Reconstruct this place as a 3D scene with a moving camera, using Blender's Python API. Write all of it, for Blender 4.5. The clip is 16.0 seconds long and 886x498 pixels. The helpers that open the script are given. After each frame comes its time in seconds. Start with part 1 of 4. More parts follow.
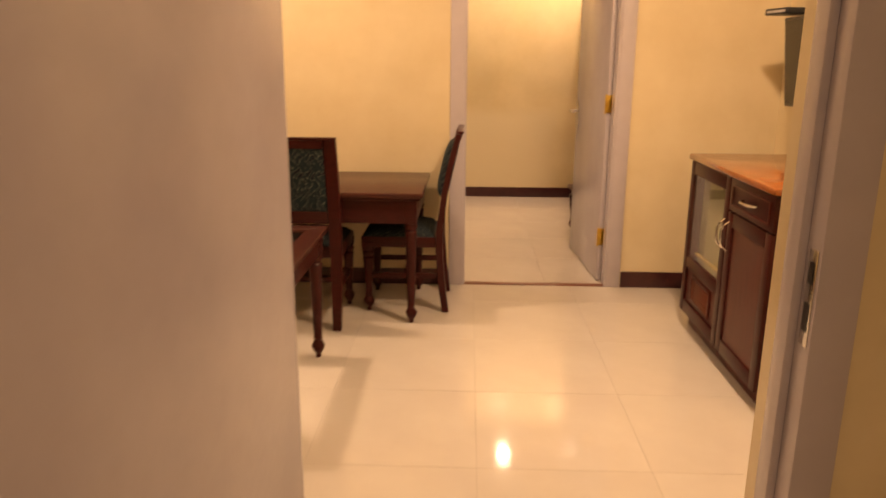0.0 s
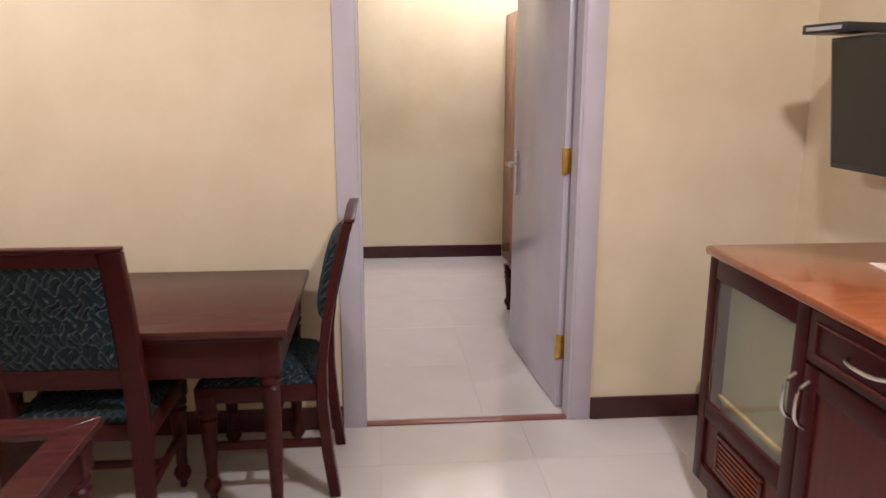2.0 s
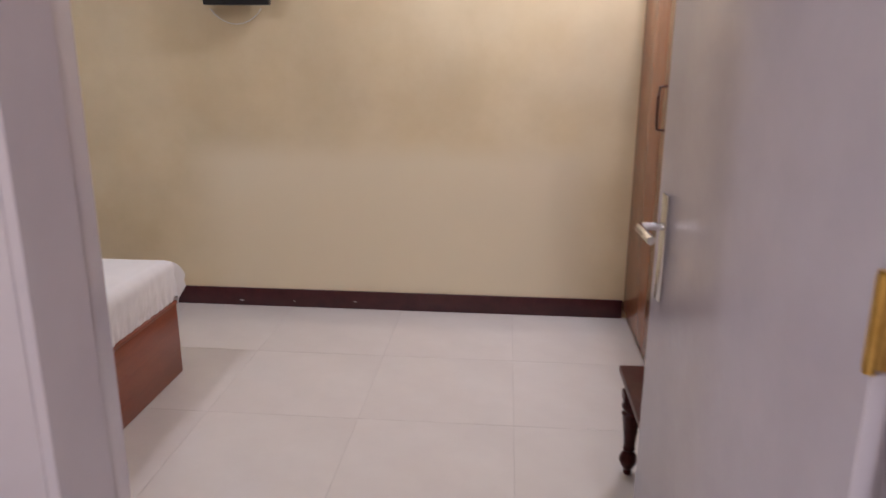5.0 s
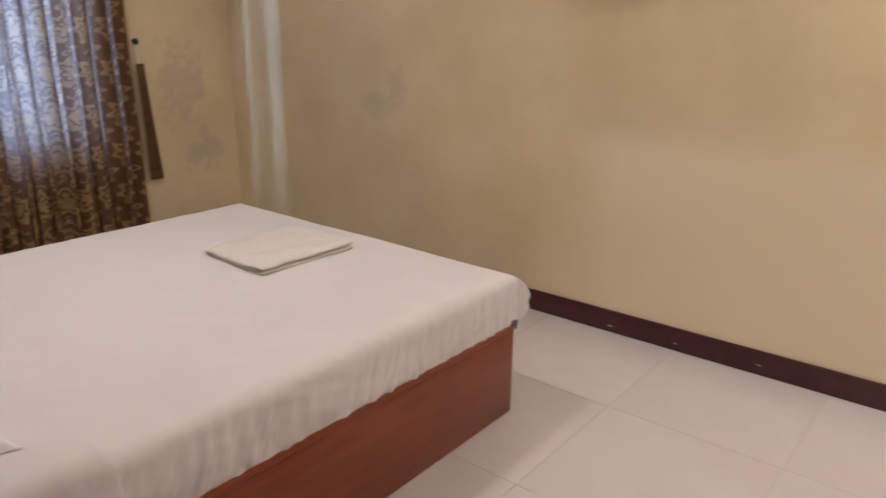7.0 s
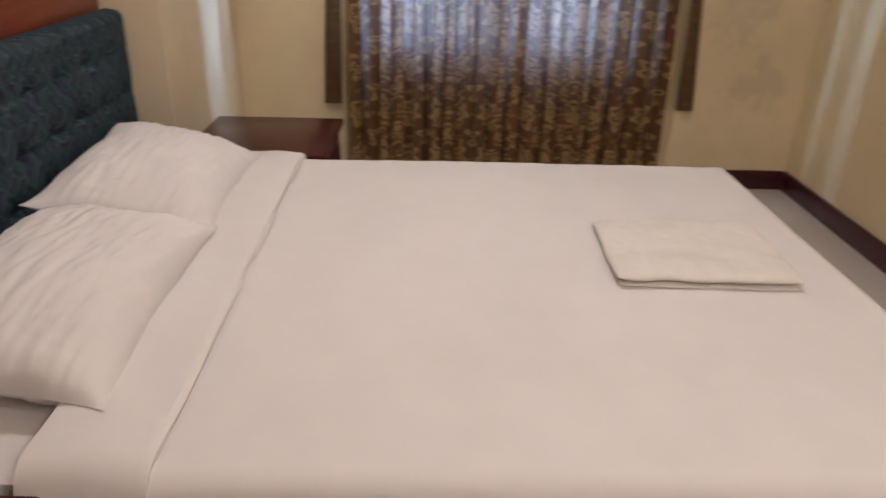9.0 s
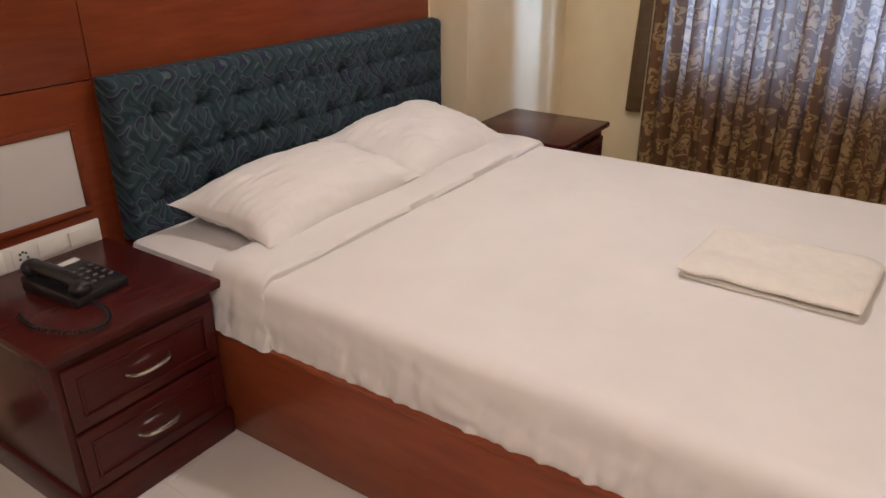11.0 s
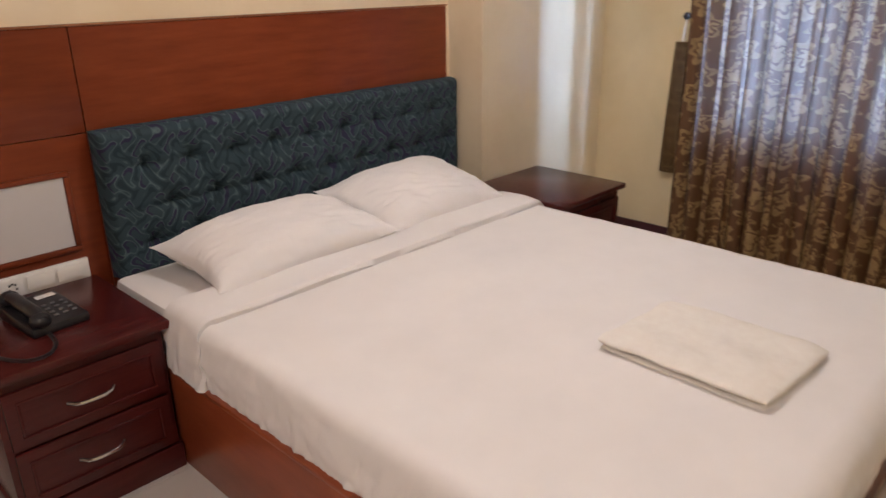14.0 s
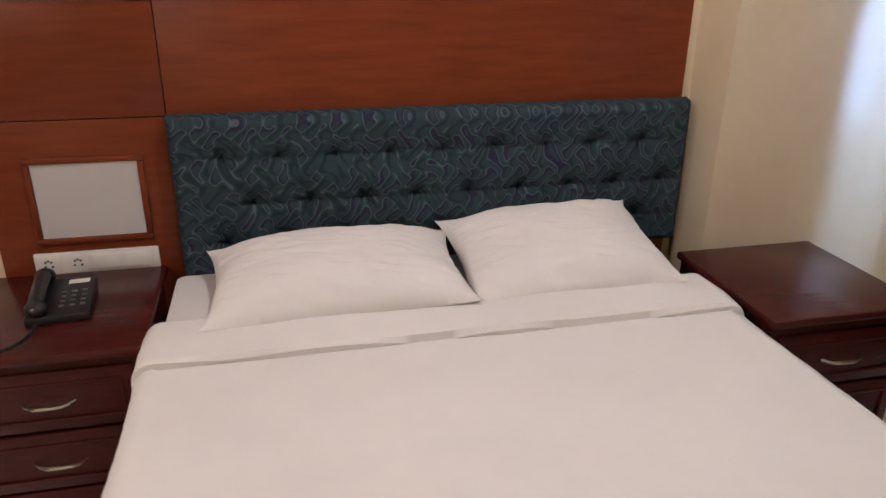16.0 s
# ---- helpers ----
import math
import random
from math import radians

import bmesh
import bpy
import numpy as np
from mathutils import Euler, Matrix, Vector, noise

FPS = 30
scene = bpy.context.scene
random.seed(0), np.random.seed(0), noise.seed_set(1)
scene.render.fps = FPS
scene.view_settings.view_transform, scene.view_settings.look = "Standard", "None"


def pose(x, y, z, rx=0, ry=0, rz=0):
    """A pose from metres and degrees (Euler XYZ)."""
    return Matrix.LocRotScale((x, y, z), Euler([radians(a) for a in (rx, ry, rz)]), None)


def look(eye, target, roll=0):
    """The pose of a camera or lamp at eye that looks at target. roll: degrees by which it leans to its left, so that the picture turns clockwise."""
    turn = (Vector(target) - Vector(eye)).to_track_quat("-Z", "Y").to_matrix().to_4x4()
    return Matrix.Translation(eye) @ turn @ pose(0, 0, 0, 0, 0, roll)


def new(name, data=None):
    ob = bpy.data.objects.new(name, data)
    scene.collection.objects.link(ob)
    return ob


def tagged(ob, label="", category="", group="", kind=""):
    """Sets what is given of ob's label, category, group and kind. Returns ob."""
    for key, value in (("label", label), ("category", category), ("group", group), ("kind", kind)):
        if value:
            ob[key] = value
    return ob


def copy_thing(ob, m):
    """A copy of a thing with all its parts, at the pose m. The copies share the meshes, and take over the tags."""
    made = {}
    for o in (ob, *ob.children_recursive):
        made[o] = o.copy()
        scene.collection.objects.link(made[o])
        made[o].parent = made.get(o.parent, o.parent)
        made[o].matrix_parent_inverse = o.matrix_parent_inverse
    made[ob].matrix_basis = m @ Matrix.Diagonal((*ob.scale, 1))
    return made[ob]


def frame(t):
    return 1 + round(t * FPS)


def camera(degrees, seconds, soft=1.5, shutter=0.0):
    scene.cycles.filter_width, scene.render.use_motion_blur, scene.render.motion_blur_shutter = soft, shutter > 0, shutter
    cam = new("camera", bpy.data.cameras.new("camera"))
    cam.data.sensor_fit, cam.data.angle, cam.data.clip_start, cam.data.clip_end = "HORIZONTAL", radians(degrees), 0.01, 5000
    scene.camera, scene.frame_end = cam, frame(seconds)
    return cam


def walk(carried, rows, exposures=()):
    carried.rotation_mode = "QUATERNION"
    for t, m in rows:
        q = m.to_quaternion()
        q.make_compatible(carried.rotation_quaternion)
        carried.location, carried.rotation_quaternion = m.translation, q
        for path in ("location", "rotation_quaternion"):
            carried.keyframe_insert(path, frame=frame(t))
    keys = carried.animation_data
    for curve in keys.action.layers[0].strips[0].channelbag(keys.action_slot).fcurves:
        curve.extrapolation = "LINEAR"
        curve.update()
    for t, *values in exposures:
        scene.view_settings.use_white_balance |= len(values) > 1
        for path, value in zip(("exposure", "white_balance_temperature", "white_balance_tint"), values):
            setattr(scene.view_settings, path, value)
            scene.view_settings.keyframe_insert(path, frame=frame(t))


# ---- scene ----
cam = camera(62.7, 16.0, shutter=0.4)
PATH = [
    (0, (0.025, -4.368, 1.354), (-0.04, -2.432, 0.854), 0.4),
    (0.5, (0.022, -4.005, 1.437), (0.129, -2.065, 0.961), 0.2),
    (1, (0.036, -3.609, 1.419), (0.203, -1.669, 0.965), 0.1),
    (1.5, (0.055, -3.255, 1.42), (0.222, -1.312, 0.974), -0.0),
    (2, (0.086, -2.873, 1.426), (0.255, -0.93, 0.983), 0.1),
    (2.5, (0.208, -2.458, 1.413), (0.344, -0.514, 0.963), 0.0),
    (3, (0.286, -2.095, 1.405), (0.403, -0.154, 0.934), -0.2),
    (5.3, (0.492, -0.437, 1.381), (0.19, 1.466, 0.846), 0.4),
    (5.5, (0.515, -0.314, 1.379), (0.09, 1.571, 0.862), 0.1),
    (5.8, (0.539, -0.144, 1.375), (-0.042, 1.698, 0.854), 0.2),
    (6, (0.523, -0.083, 1.37), (-0.146, 1.728, 0.847), 0.4),
    (6.5, (0.443, 0.123, 1.35), (-0.501, 1.792, 0.781), 0.3),
    (7, (0.31, 0.27, 1.336), (-0.881, 1.757, 0.728), 0.6),
    (7.5, (0.233, 0.53, 1.334), (-1.174, 1.781, 0.659), 1.0),
    (8, (0.173, 0.793, 1.322), (-1.419, 1.756, 0.589), 1.6),
    (8.5, (0.019, 1.023, 1.278), (-1.719, 1.596, 0.47), 2.0),
    (9, (-0.125, 1.217, 1.28), (-1.935, 1.275, 0.431), 1.7),
    (9.5, (-0.192, 1.459, 1.286), (-1.92, 0.897, 0.452), 1.2),
    (9.7, (-0.126, 1.544, 1.3), (-1.781, 0.771, 0.485), 1.5),
    (11.8, (0.179, 2.33, 1.344), (-1.319, 1.289, 0.524), -0.4),
    (12, (0.196, 2.354, 1.328), (-1.333, 1.367, 0.499), -0.2),
    (12.5, (0.242, 2.399, 1.323), (-1.327, 1.491, 0.478), -0.2),
    (13, (0.242, 2.406, 1.352), (-1.333, 1.476, 0.543), -0.2),
    (13.5, (0.085, 2.446, 1.39), (-1.415, 1.353, 0.644), -0.5),
    (14, (-0.146, 2.507, 1.391), (-1.493, 1.207, 0.686), -0.8),
    (14.5, (-0.453, 2.424, 1.391), (-1.568, 0.924, 0.681), -0.5),
    (15, (-0.711, 2.374, 1.388), (-1.599, 0.729, 0.678), -0.1),
    (15.5, (-1.01, 2.377, 1.399), (-1.66, 0.631, 0.672), 0.2),
    (16, (-1.301, 2.345, 1.391), (-1.722, 0.542, 0.634), 0.6),
]
walk(cam, [(t, look(eye, target, roll)) for t, eye, target, roll in PATH],
     exposures=[(0.0, -0.1, 16500, 26), (0.5, -0.15, 8600, 14), (1.0, -0.1, 6200, 12), (1.6, -0.06, 5900, 12), (3.2, 0.0, 5800, 13), (5.3, -0.08, 5700, 13), (8.0, 0.03, 6800, 12), (9.7, 0.04, 6550, 12), (11.8, 0.22, 6800, 12), (14.0, 0.2, 6600, 12), (16.0, 0.12, 6400, 12)])

# ---- light ----
world = bpy.data.worlds.new("world")
scene.world = world
world.use_nodes = True
sky = world.node_tree.nodes.new("ShaderNodeTexSky")
sky.sky_type, sky.sun_disc, sky.sun_elevation, sky.sun_rotation = "NISHITA", False, radians(50), radians(200)
world.node_tree.nodes["Background"].inputs[1].default_value = 0.12
world.node_tree.links.new(sky.outputs[0], world.node_tree.nodes["Background"].inputs[0])


def lamp(name, at, to, watts, colour, size):
    data = bpy.data.lights.new(name, "AREA")
    data.energy, data.color, data.shape, data.size = watts, colour, "DISK", size
    ob = new(name, data)
    ob.matrix_world = look(at, to)
    return ob


WARM = (1.0, 0.925, 0.90)
NEUTRAL = (0.985, 0.925, 0.95)
lamp("living_ceiling_light", (-1.3, -0.95, 2.66), (-1.3, -0.949, 0), 31, WARM, 0.16)
lamp("living_ceiling_light", (0.9, -1.8, 2.66), (0.9, -1.799, 0), 42, WARM, 0.16)
lamp("bedroom_ceiling_light", (-1.9, 1.25, 2.66), (-1.9, 1.251, 0), 18, NEUTRAL, 0.2)
lamp("bedroom_spot", (0.44, 2.55, 2.66), (0.44, 2.65, 0), 17, NEUTRAL, 0.09)
lamp("bedroom_spot", (1.15, 2.6, 2.66), (1.15, 2.7, 0), 17, NEUTRAL, 0.09)
lamp("corridor_light", (0.3, -5.2, 2.6), (0.3, -5.19, 0), 12, WARM, 0.15)
daylight = bpy.data.lights.new("window_daylight", "AREA")
daylight.energy, daylight.color, daylight.shape, daylight.size, daylight.size_y = 52, (0.62, 0.76, 1.0), "RECTANGLE", 1.4, 1.5
new("window_daylight", daylight).matrix_world = look((-3.850, 1.58, 1.40), (0, 1.58, 1.40))


# daylight between the sashes at both sides of the window
for y, wide, watts in ((1.165, 0.04, 26), (1.265, 0.05, 34), (1.86, 0.12, 56)):
    strip_light = bpy.data.lights.new("sash_daylight", "AREA")
    strip_light.energy, strip_light.color, strip_light.shape, strip_light.size, strip_light.size_y = watts, (0.36, 0.58, 1.0), "RECTANGLE", wide, 1.4
    new("sash_daylight", strip_light).matrix_world = look((-3.845, y, 1.40), (0, y, 1.40))


# ---- materials ----
def mat(name, colour, rough=0.5, metal=0.0, second=None, scale=6.0, stretch=(1, 1, 1), bump=0.0, bump_scale=60.0, coat=0.0, stain=0.0, spec=0.5, mix=(0.35, 0.65), vary=0.0):
    m = bpy.data.materials.new(name)
    m.use_nodes = True
    n, l = m.node_tree.nodes, m.node_tree.links
    b = n["Principled BSDF"]
    b.inputs["Base Color"].default_value = (*colour, 1)
    b.inputs["Roughness"].default_value, b.inputs["Metallic"].default_value = rough, metal
    b.inputs["Coat Weight"].default_value, b.inputs["Coat Roughness"].default_value = coat, 0.12
    b.inputs["Specular IOR Level"].default_value = spec
    co = n.new("ShaderNodeTexCoord")
    mp = n.new("ShaderNodeMapping")
    mp.inputs["Scale"].default_value = stretch
    l.new(co.outputs["Object"], mp.inputs[0])
    out = None
    if second:
        tex = n.new("ShaderNodeTexNoise")
        tex.inputs["Scale"].default_value, tex.inputs["Detail"].default_value, tex.inputs["Roughness"].default_value = scale, 6, 0.62
        l.new(mp.outputs[0], tex.inputs[0])
        ramp = n.new("ShaderNodeValToRGB")
        ramp.color_ramp.elements[0].position, ramp.color_ramp.elements[1].position = mix
        ramp.color_ramp.elements[0].color, ramp.color_ramp.elements[1].color = (*colour, 1), (*second, 1)
        l.new(tex.outputs["Fac"], ramp.inputs[0])
        out = ramp.outputs[0]
    if stain and out:
        t2 = n.new("ShaderNodeTexNoise")
        t2.inputs["Scale"].default_value, t2.inputs["Detail"].default_value = 1.7, 5
        l.new(co.outputs["Object"], t2.inputs[0])
        r2 = n.new("ShaderNodeMapRange")
        r2.inputs[1].default_value, r2.inputs[2].default_value, r2.inputs[3].default_value, r2.inputs[4].default_value = 0.35, 0.7, 1.0, 1.0 - stain
        l.new(t2.outputs["Fac"], r2.inputs[0])
        mx = n.new("ShaderNodeMix")
        mx.data_type, mx.blend_type = "RGBA", "MULTIPLY"
        mx.inputs[0].default_value = 1.0
        l.new(out, mx.inputs[6])
        l.new(r2.outputs[0], mx.inputs[7])
        out = mx.outputs[2]
    if vary and out:
        oi = n.new("ShaderNodeObjectInfo")
        r3 = n.new("ShaderNodeMapRange")
        r3.inputs[3].default_value, r3.inputs[4].default_value = 1.0 - vary, 1.0
        l.new(oi.outputs["Random"], r3.inputs[0])
        mx = n.new("ShaderNodeMix")
        mx.data_type, mx.blend_type = "RGBA", "MULTIPLY"
        mx.inputs[0].default_value = 1.0
        l.new(out, mx.inputs[6])
        l.new(r3.outputs[0], mx.inputs[7])
        out = mx.outputs[2]
    if out:
        l.new(out, b.inputs["Base Color"])
    if bump:
        tb = n.new("ShaderNodeTexNoise")
        tb.inputs["Scale"].default_value, tb.inputs["Detail"].default_value = bump_scale, 4
        l.new(mp.outputs[0], tb.inputs[0])
        bp = n.new("ShaderNodeBump")
        bp.inputs["Strength"].default_value, bp.inputs["Distance"].default_value = bump, 0.01
        l.new(tb.outputs["Fac"], bp.inputs["Height"])
        l.new(bp.outputs[0], b.inputs["Normal"])
        l.new(bp.outputs[0], b.inputs["Coat Normal"])
    return m


WALL = mat("cream_wall_paint", (0.74, 0.612, 0.415), 0.26, second=(0.79, 0.668, 0.475), scale=3, bump=0.06, bump_scale=26, stain=0.07)
WALLW = mat("stained_wall_paint", (0.76, 0.625, 0.385), 0.26, second=(0.80, 0.675, 0.44), scale=3, bump=0.08, bump_scale=26, stain=0.17)


def paler_low(m):
    """A paler, soft-edged area low on the wall."""
    n, l = m.node_tree.nodes, m.node_tree.links
    b = n["Principled BSDF"]
    base = b.inputs["Base Color"].links[0].from_socket
    co = n.new("ShaderNodeTexCoord")
    sep = n.new("ShaderNodeSeparateXYZ")
    l.new(co.outputs["Object"], sep.inputs[0])
    fac = None
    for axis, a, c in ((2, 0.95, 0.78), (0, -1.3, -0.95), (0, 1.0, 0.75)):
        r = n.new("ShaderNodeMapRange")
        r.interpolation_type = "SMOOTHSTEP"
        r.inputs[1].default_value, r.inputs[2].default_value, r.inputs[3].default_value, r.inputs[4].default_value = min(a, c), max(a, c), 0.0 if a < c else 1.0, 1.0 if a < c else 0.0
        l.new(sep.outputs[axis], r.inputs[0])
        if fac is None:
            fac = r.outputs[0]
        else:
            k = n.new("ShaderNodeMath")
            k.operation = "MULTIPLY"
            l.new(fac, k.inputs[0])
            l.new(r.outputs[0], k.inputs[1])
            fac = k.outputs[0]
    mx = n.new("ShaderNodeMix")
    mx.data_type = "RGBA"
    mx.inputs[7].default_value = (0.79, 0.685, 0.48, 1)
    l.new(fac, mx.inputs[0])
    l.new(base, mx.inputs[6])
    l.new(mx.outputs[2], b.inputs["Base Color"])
    return m


def smudged(m, spots, strength):
    """Grey damp smudges with ragged outlines, each at (x, y, z, reach across, reach up)."""
    n, l = m.node_tree.nodes, m.node_tree.links
    b = n["Principled BSDF"]
    base = b.inputs["Base Color"].links[0].from_socket
    co = n.new("ShaderNodeTexCoord")
    rag = n.new("ShaderNodeTexNoise")
    rag.inputs["Scale"].default_value, rag.inputs["Detail"].default_value, rag.inputs["Roughness"].default_value = 9.0, 5, 0.65
    l.new(co.outputs["Object"], rag.inputs[0])
    for x, y, z, across, up in spots:
        mp = n.new("ShaderNodeMapping")
        mp.vector_type = "TEXTURE"
        mp.inputs["Location"].default_value, mp.inputs["Scale"].default_value = (x, y, z), (across, across, up)
        l.new(co.outputs["Object"], mp.inputs[0])
        far = n.new("ShaderNodeVectorMath")
        far.operation = "LENGTH"
        l.new(mp.outputs[0], far.inputs[0])
        add = n.new("ShaderNodeMath")
        add.operation = "MULTIPLY_ADD"
        add.inputs[1].default_value = -2.6
        l.new(rag.outputs["Fac"], add.inputs[0])
        l.new(far.outputs["Value"], add.inputs[2])
        r = n.new("ShaderNodeMapRange")
        r.interpolation_type = "SMOOTHSTEP"
        r.inputs[1].default_value, r.inputs[2].default_value, r.inputs[3].default_value, r.inputs[4].default_value = -1.0, -0.35, strength, 0.0
        l.new(add.outputs[0], r.inputs[0])
        mx = n.new("ShaderNodeMix")
        mx.data_type = "RGBA"
        mx.inputs[7].default_value = (0.36, 0.33, 0.28, 1)
        l.new(r.outputs[0], mx.inputs[0])
        l.new(base, mx.inputs[6])
        base = mx.outputs[2]
    l.new(base, b.inputs["Base Color"])
    return m


smudged(WALLW, ((-3.66, 2.72, 0.95, 0.22, 0.30), (-3.66, 2.85, 0.55, 0.18, 0.16)), 0.32)
WALLN = paler_low(mat("wall_paint_paler_low", (0.76, 0.625, 0.385), 0.26, second=(0.80, 0.675, 0.44), scale=3, bump=0.06, bump_scale=26, stain=0.15))
smudged(WALLN, ((-2.39, 3.087, 0.89, 0.20, 0.10), (-2.27, 3.087, 1.01, 0.10, 0.12)), 0.2)
CEIL = mat("ceiling_paint", (0.8, 0.77, 0.7), 0.7, second=(0.82, 0.79, 0.73), scale=4, bump=0.1)
TILE = mat("vitrified_tile", (0.60, 0.545, 0.50), 0.065, second=(0.65, 0.60, 0.55), scale=2.2, stain=0.05, vary=0.02, bump=0.012, bump_scale=9)
GROUT = mat("grout", (0.42, 0.38, 0.34), 0.7, second=(0.47, 0.43, 0.39), scale=20)
SKIRT = mat("maroon_skirting", (0.05, 0.011, 0.014), 0.32, second=(0.075, 0.018, 0.02), scale=14, bump=0.06, stain=0.25)
DOOR = mat("lilac_grey_paint", (0.50, 0.455, 0.50), 0.22, second=(0.54, 0.495, 0.54), scale=5, bump=0.05, bump_scale=30, stain=0.06)
DARKW = mat("dark_mahogany", (0.036, 0.0062, 0.0062), 0.33, second=(0.064, 0.0115, 0.011), scale=5, stretch=(3, 3, 14), bump=0.05, bump_scale=30, coat=0.0, mix=(0.3, 0.75), spec=0.17)
TOPW = mat("mahogany_top", (0.048, 0.013, 0.012), 0.24, second=(0.082, 0.023, 0.018), scale=5, stretch=(2, 12, 3), bump=0.03, coat=0.06, mix=(0.3, 0.75), spec=0.22)
NIGHTW = mat("red_dark_mahogany", (0.052, 0.0078, 0.0076), 0.25, second=(0.088, 0.0145, 0.0125), scale=5, stretch=(2, 10, 10), bump=0.03, coat=0.05, mix=(0.25, 0.8), spec=0.28, stain=0.2)
CABW = mat("red_mahogany", (0.07, 0.013, 0.012), 0.3, second=(0.115, 0.024, 0.018), scale=4, stretch=(4, 10, 1.2), bump=0.05, coat=0.05, mix=(0.3, 0.75), spec=0.22)
CABTOP = mat("orange_varnished_top", (0.27, 0.075, 0.026), 0.13, second=(0.33, 0.10, 0.035), scale=5, stretch=(1.5, 9, 2), coat=0.5, bump=0.02)
PANELW = mat("varnished_red_panel", (0.15, 0.028, 0.010), 0.3, second=(0.215, 0.046, 0.016), scale=4, stretch=(1.3, 2, 11), bump=0.03, coat=0.03, mix=(0.28, 0.75), spec=0.22, stain=0.25)
BEDW = mat("bed_side_veneer", (0.215, 0.046, 0.017), 0.28, second=(0.30, 0.072, 0.027), scale=4, stretch=(2, 1.3, 9), bump=0.03, coat=0.1, mix=(0.28, 0.75), spec=0.3, stain=0.2)
WARD = mat("brown_laminate", (0.22, 0.085, 0.04), 0.25, second=(0.28, 0.115, 0.056), scale=4, stretch=(9, 9, 1), bump=0.02)
SHEET = mat("white_cotton", (0.725, 0.695, 0.67), 0.9, second=(0.77, 0.74, 0.715), scale=3, bump=0.07, bump_scale=16, spec=0.15)
TOWEL = mat("cream_terry", (0.80, 0.75, 0.68), 0.95, second=(0.84, 0.80, 0.73), scale=30, bump=0.5, bump_scale=260, spec=0.1)
CHROME = mat("brushed_chrome", (0.72, 0.70, 0.68), 0.2, 1.0, second=(0.62, 0.6, 0.58), scale=30)
BRASS = mat("brass", (0.75, 0.50, 0.14), 0.3, 1.0, second=(0.62, 0.38, 0.1), scale=40)
BLACK = mat("black_plastic", (0.012, 0.012, 0.014), 0.32, second=(0.018, 0.018, 0.02), scale=50)
SCREEN = mat("tv_screen", (0.012, 0.013, 0.012), 0.12, second=(0.016, 0.017, 0.015), scale=3)
WHITEP = mat("white_plastic", (0.72, 0.70, 0.66), 0.3, second=(0.76, 0.74, 0.70), scale=20)
MIRROR = mat("grey_frosted_panel", (0.52, 0.50, 0.49), 0.25, second=(0.55, 0.53, 0.52), scale=3)
PAPER = mat("printed_card", (0.78, 0.66, 0.55), 0.5, second=(0.68, 0.42, 0.3), scale=26, mix=(0.5, 0.66))
KEYPAD = mat("dark_grey_keys", (0.10, 0.10, 0.105), 0.4, second=(0.14, 0.14, 0.145), scale=60)
GREY = mat("grey_plastic", (0.38, 0.37, 0.37), 0.4, second=(0.42, 0.41, 0.41), scale=12)
PANE_REFLECTION = mat("olive_reflection_tone", (0.25, 0.215, 0.11), 0.35, second=(0.28, 0.24, 0.13), scale=4)
PALEWOOD = mat("pale_wood", (0.42, 0.27, 0.10), 0.45, second=(0.5, 0.33, 0.13), scale=8)
STRIP = mat("terracotta_threshold", (0.22, 0.075, 0.05), 0.35, second=(0.27, 0.10, 0.07), scale=20)
PALEKEY = mat("pale_key", (0.5, 0.5, 0.5), 0.5, second=(0.55, 0.55, 0.55), scale=30)


def glass(name, colour, rough=0.03):
    m = bpy.data.materials.new(name)
    m.use_nodes = True
    b = m.node_tree.nodes["Principled BSDF"]
    b.inputs["Base Color"].default_value = (*colour, 1)
    b.inputs["Roughness"].default_value, b.inputs["Transmission Weight"].default_value, b.inputs["IOR"].default_value = rough, 1.0, 1.45
    return m


GLASS = glass("clear_glass", (0.9, 0.93, 0.9))
GREENG = glass("green_glass", (0.05, 0.55, 0.12))
FROST = glass("frosted_pane", (0.9, 0.95, 1.0), 0.5)


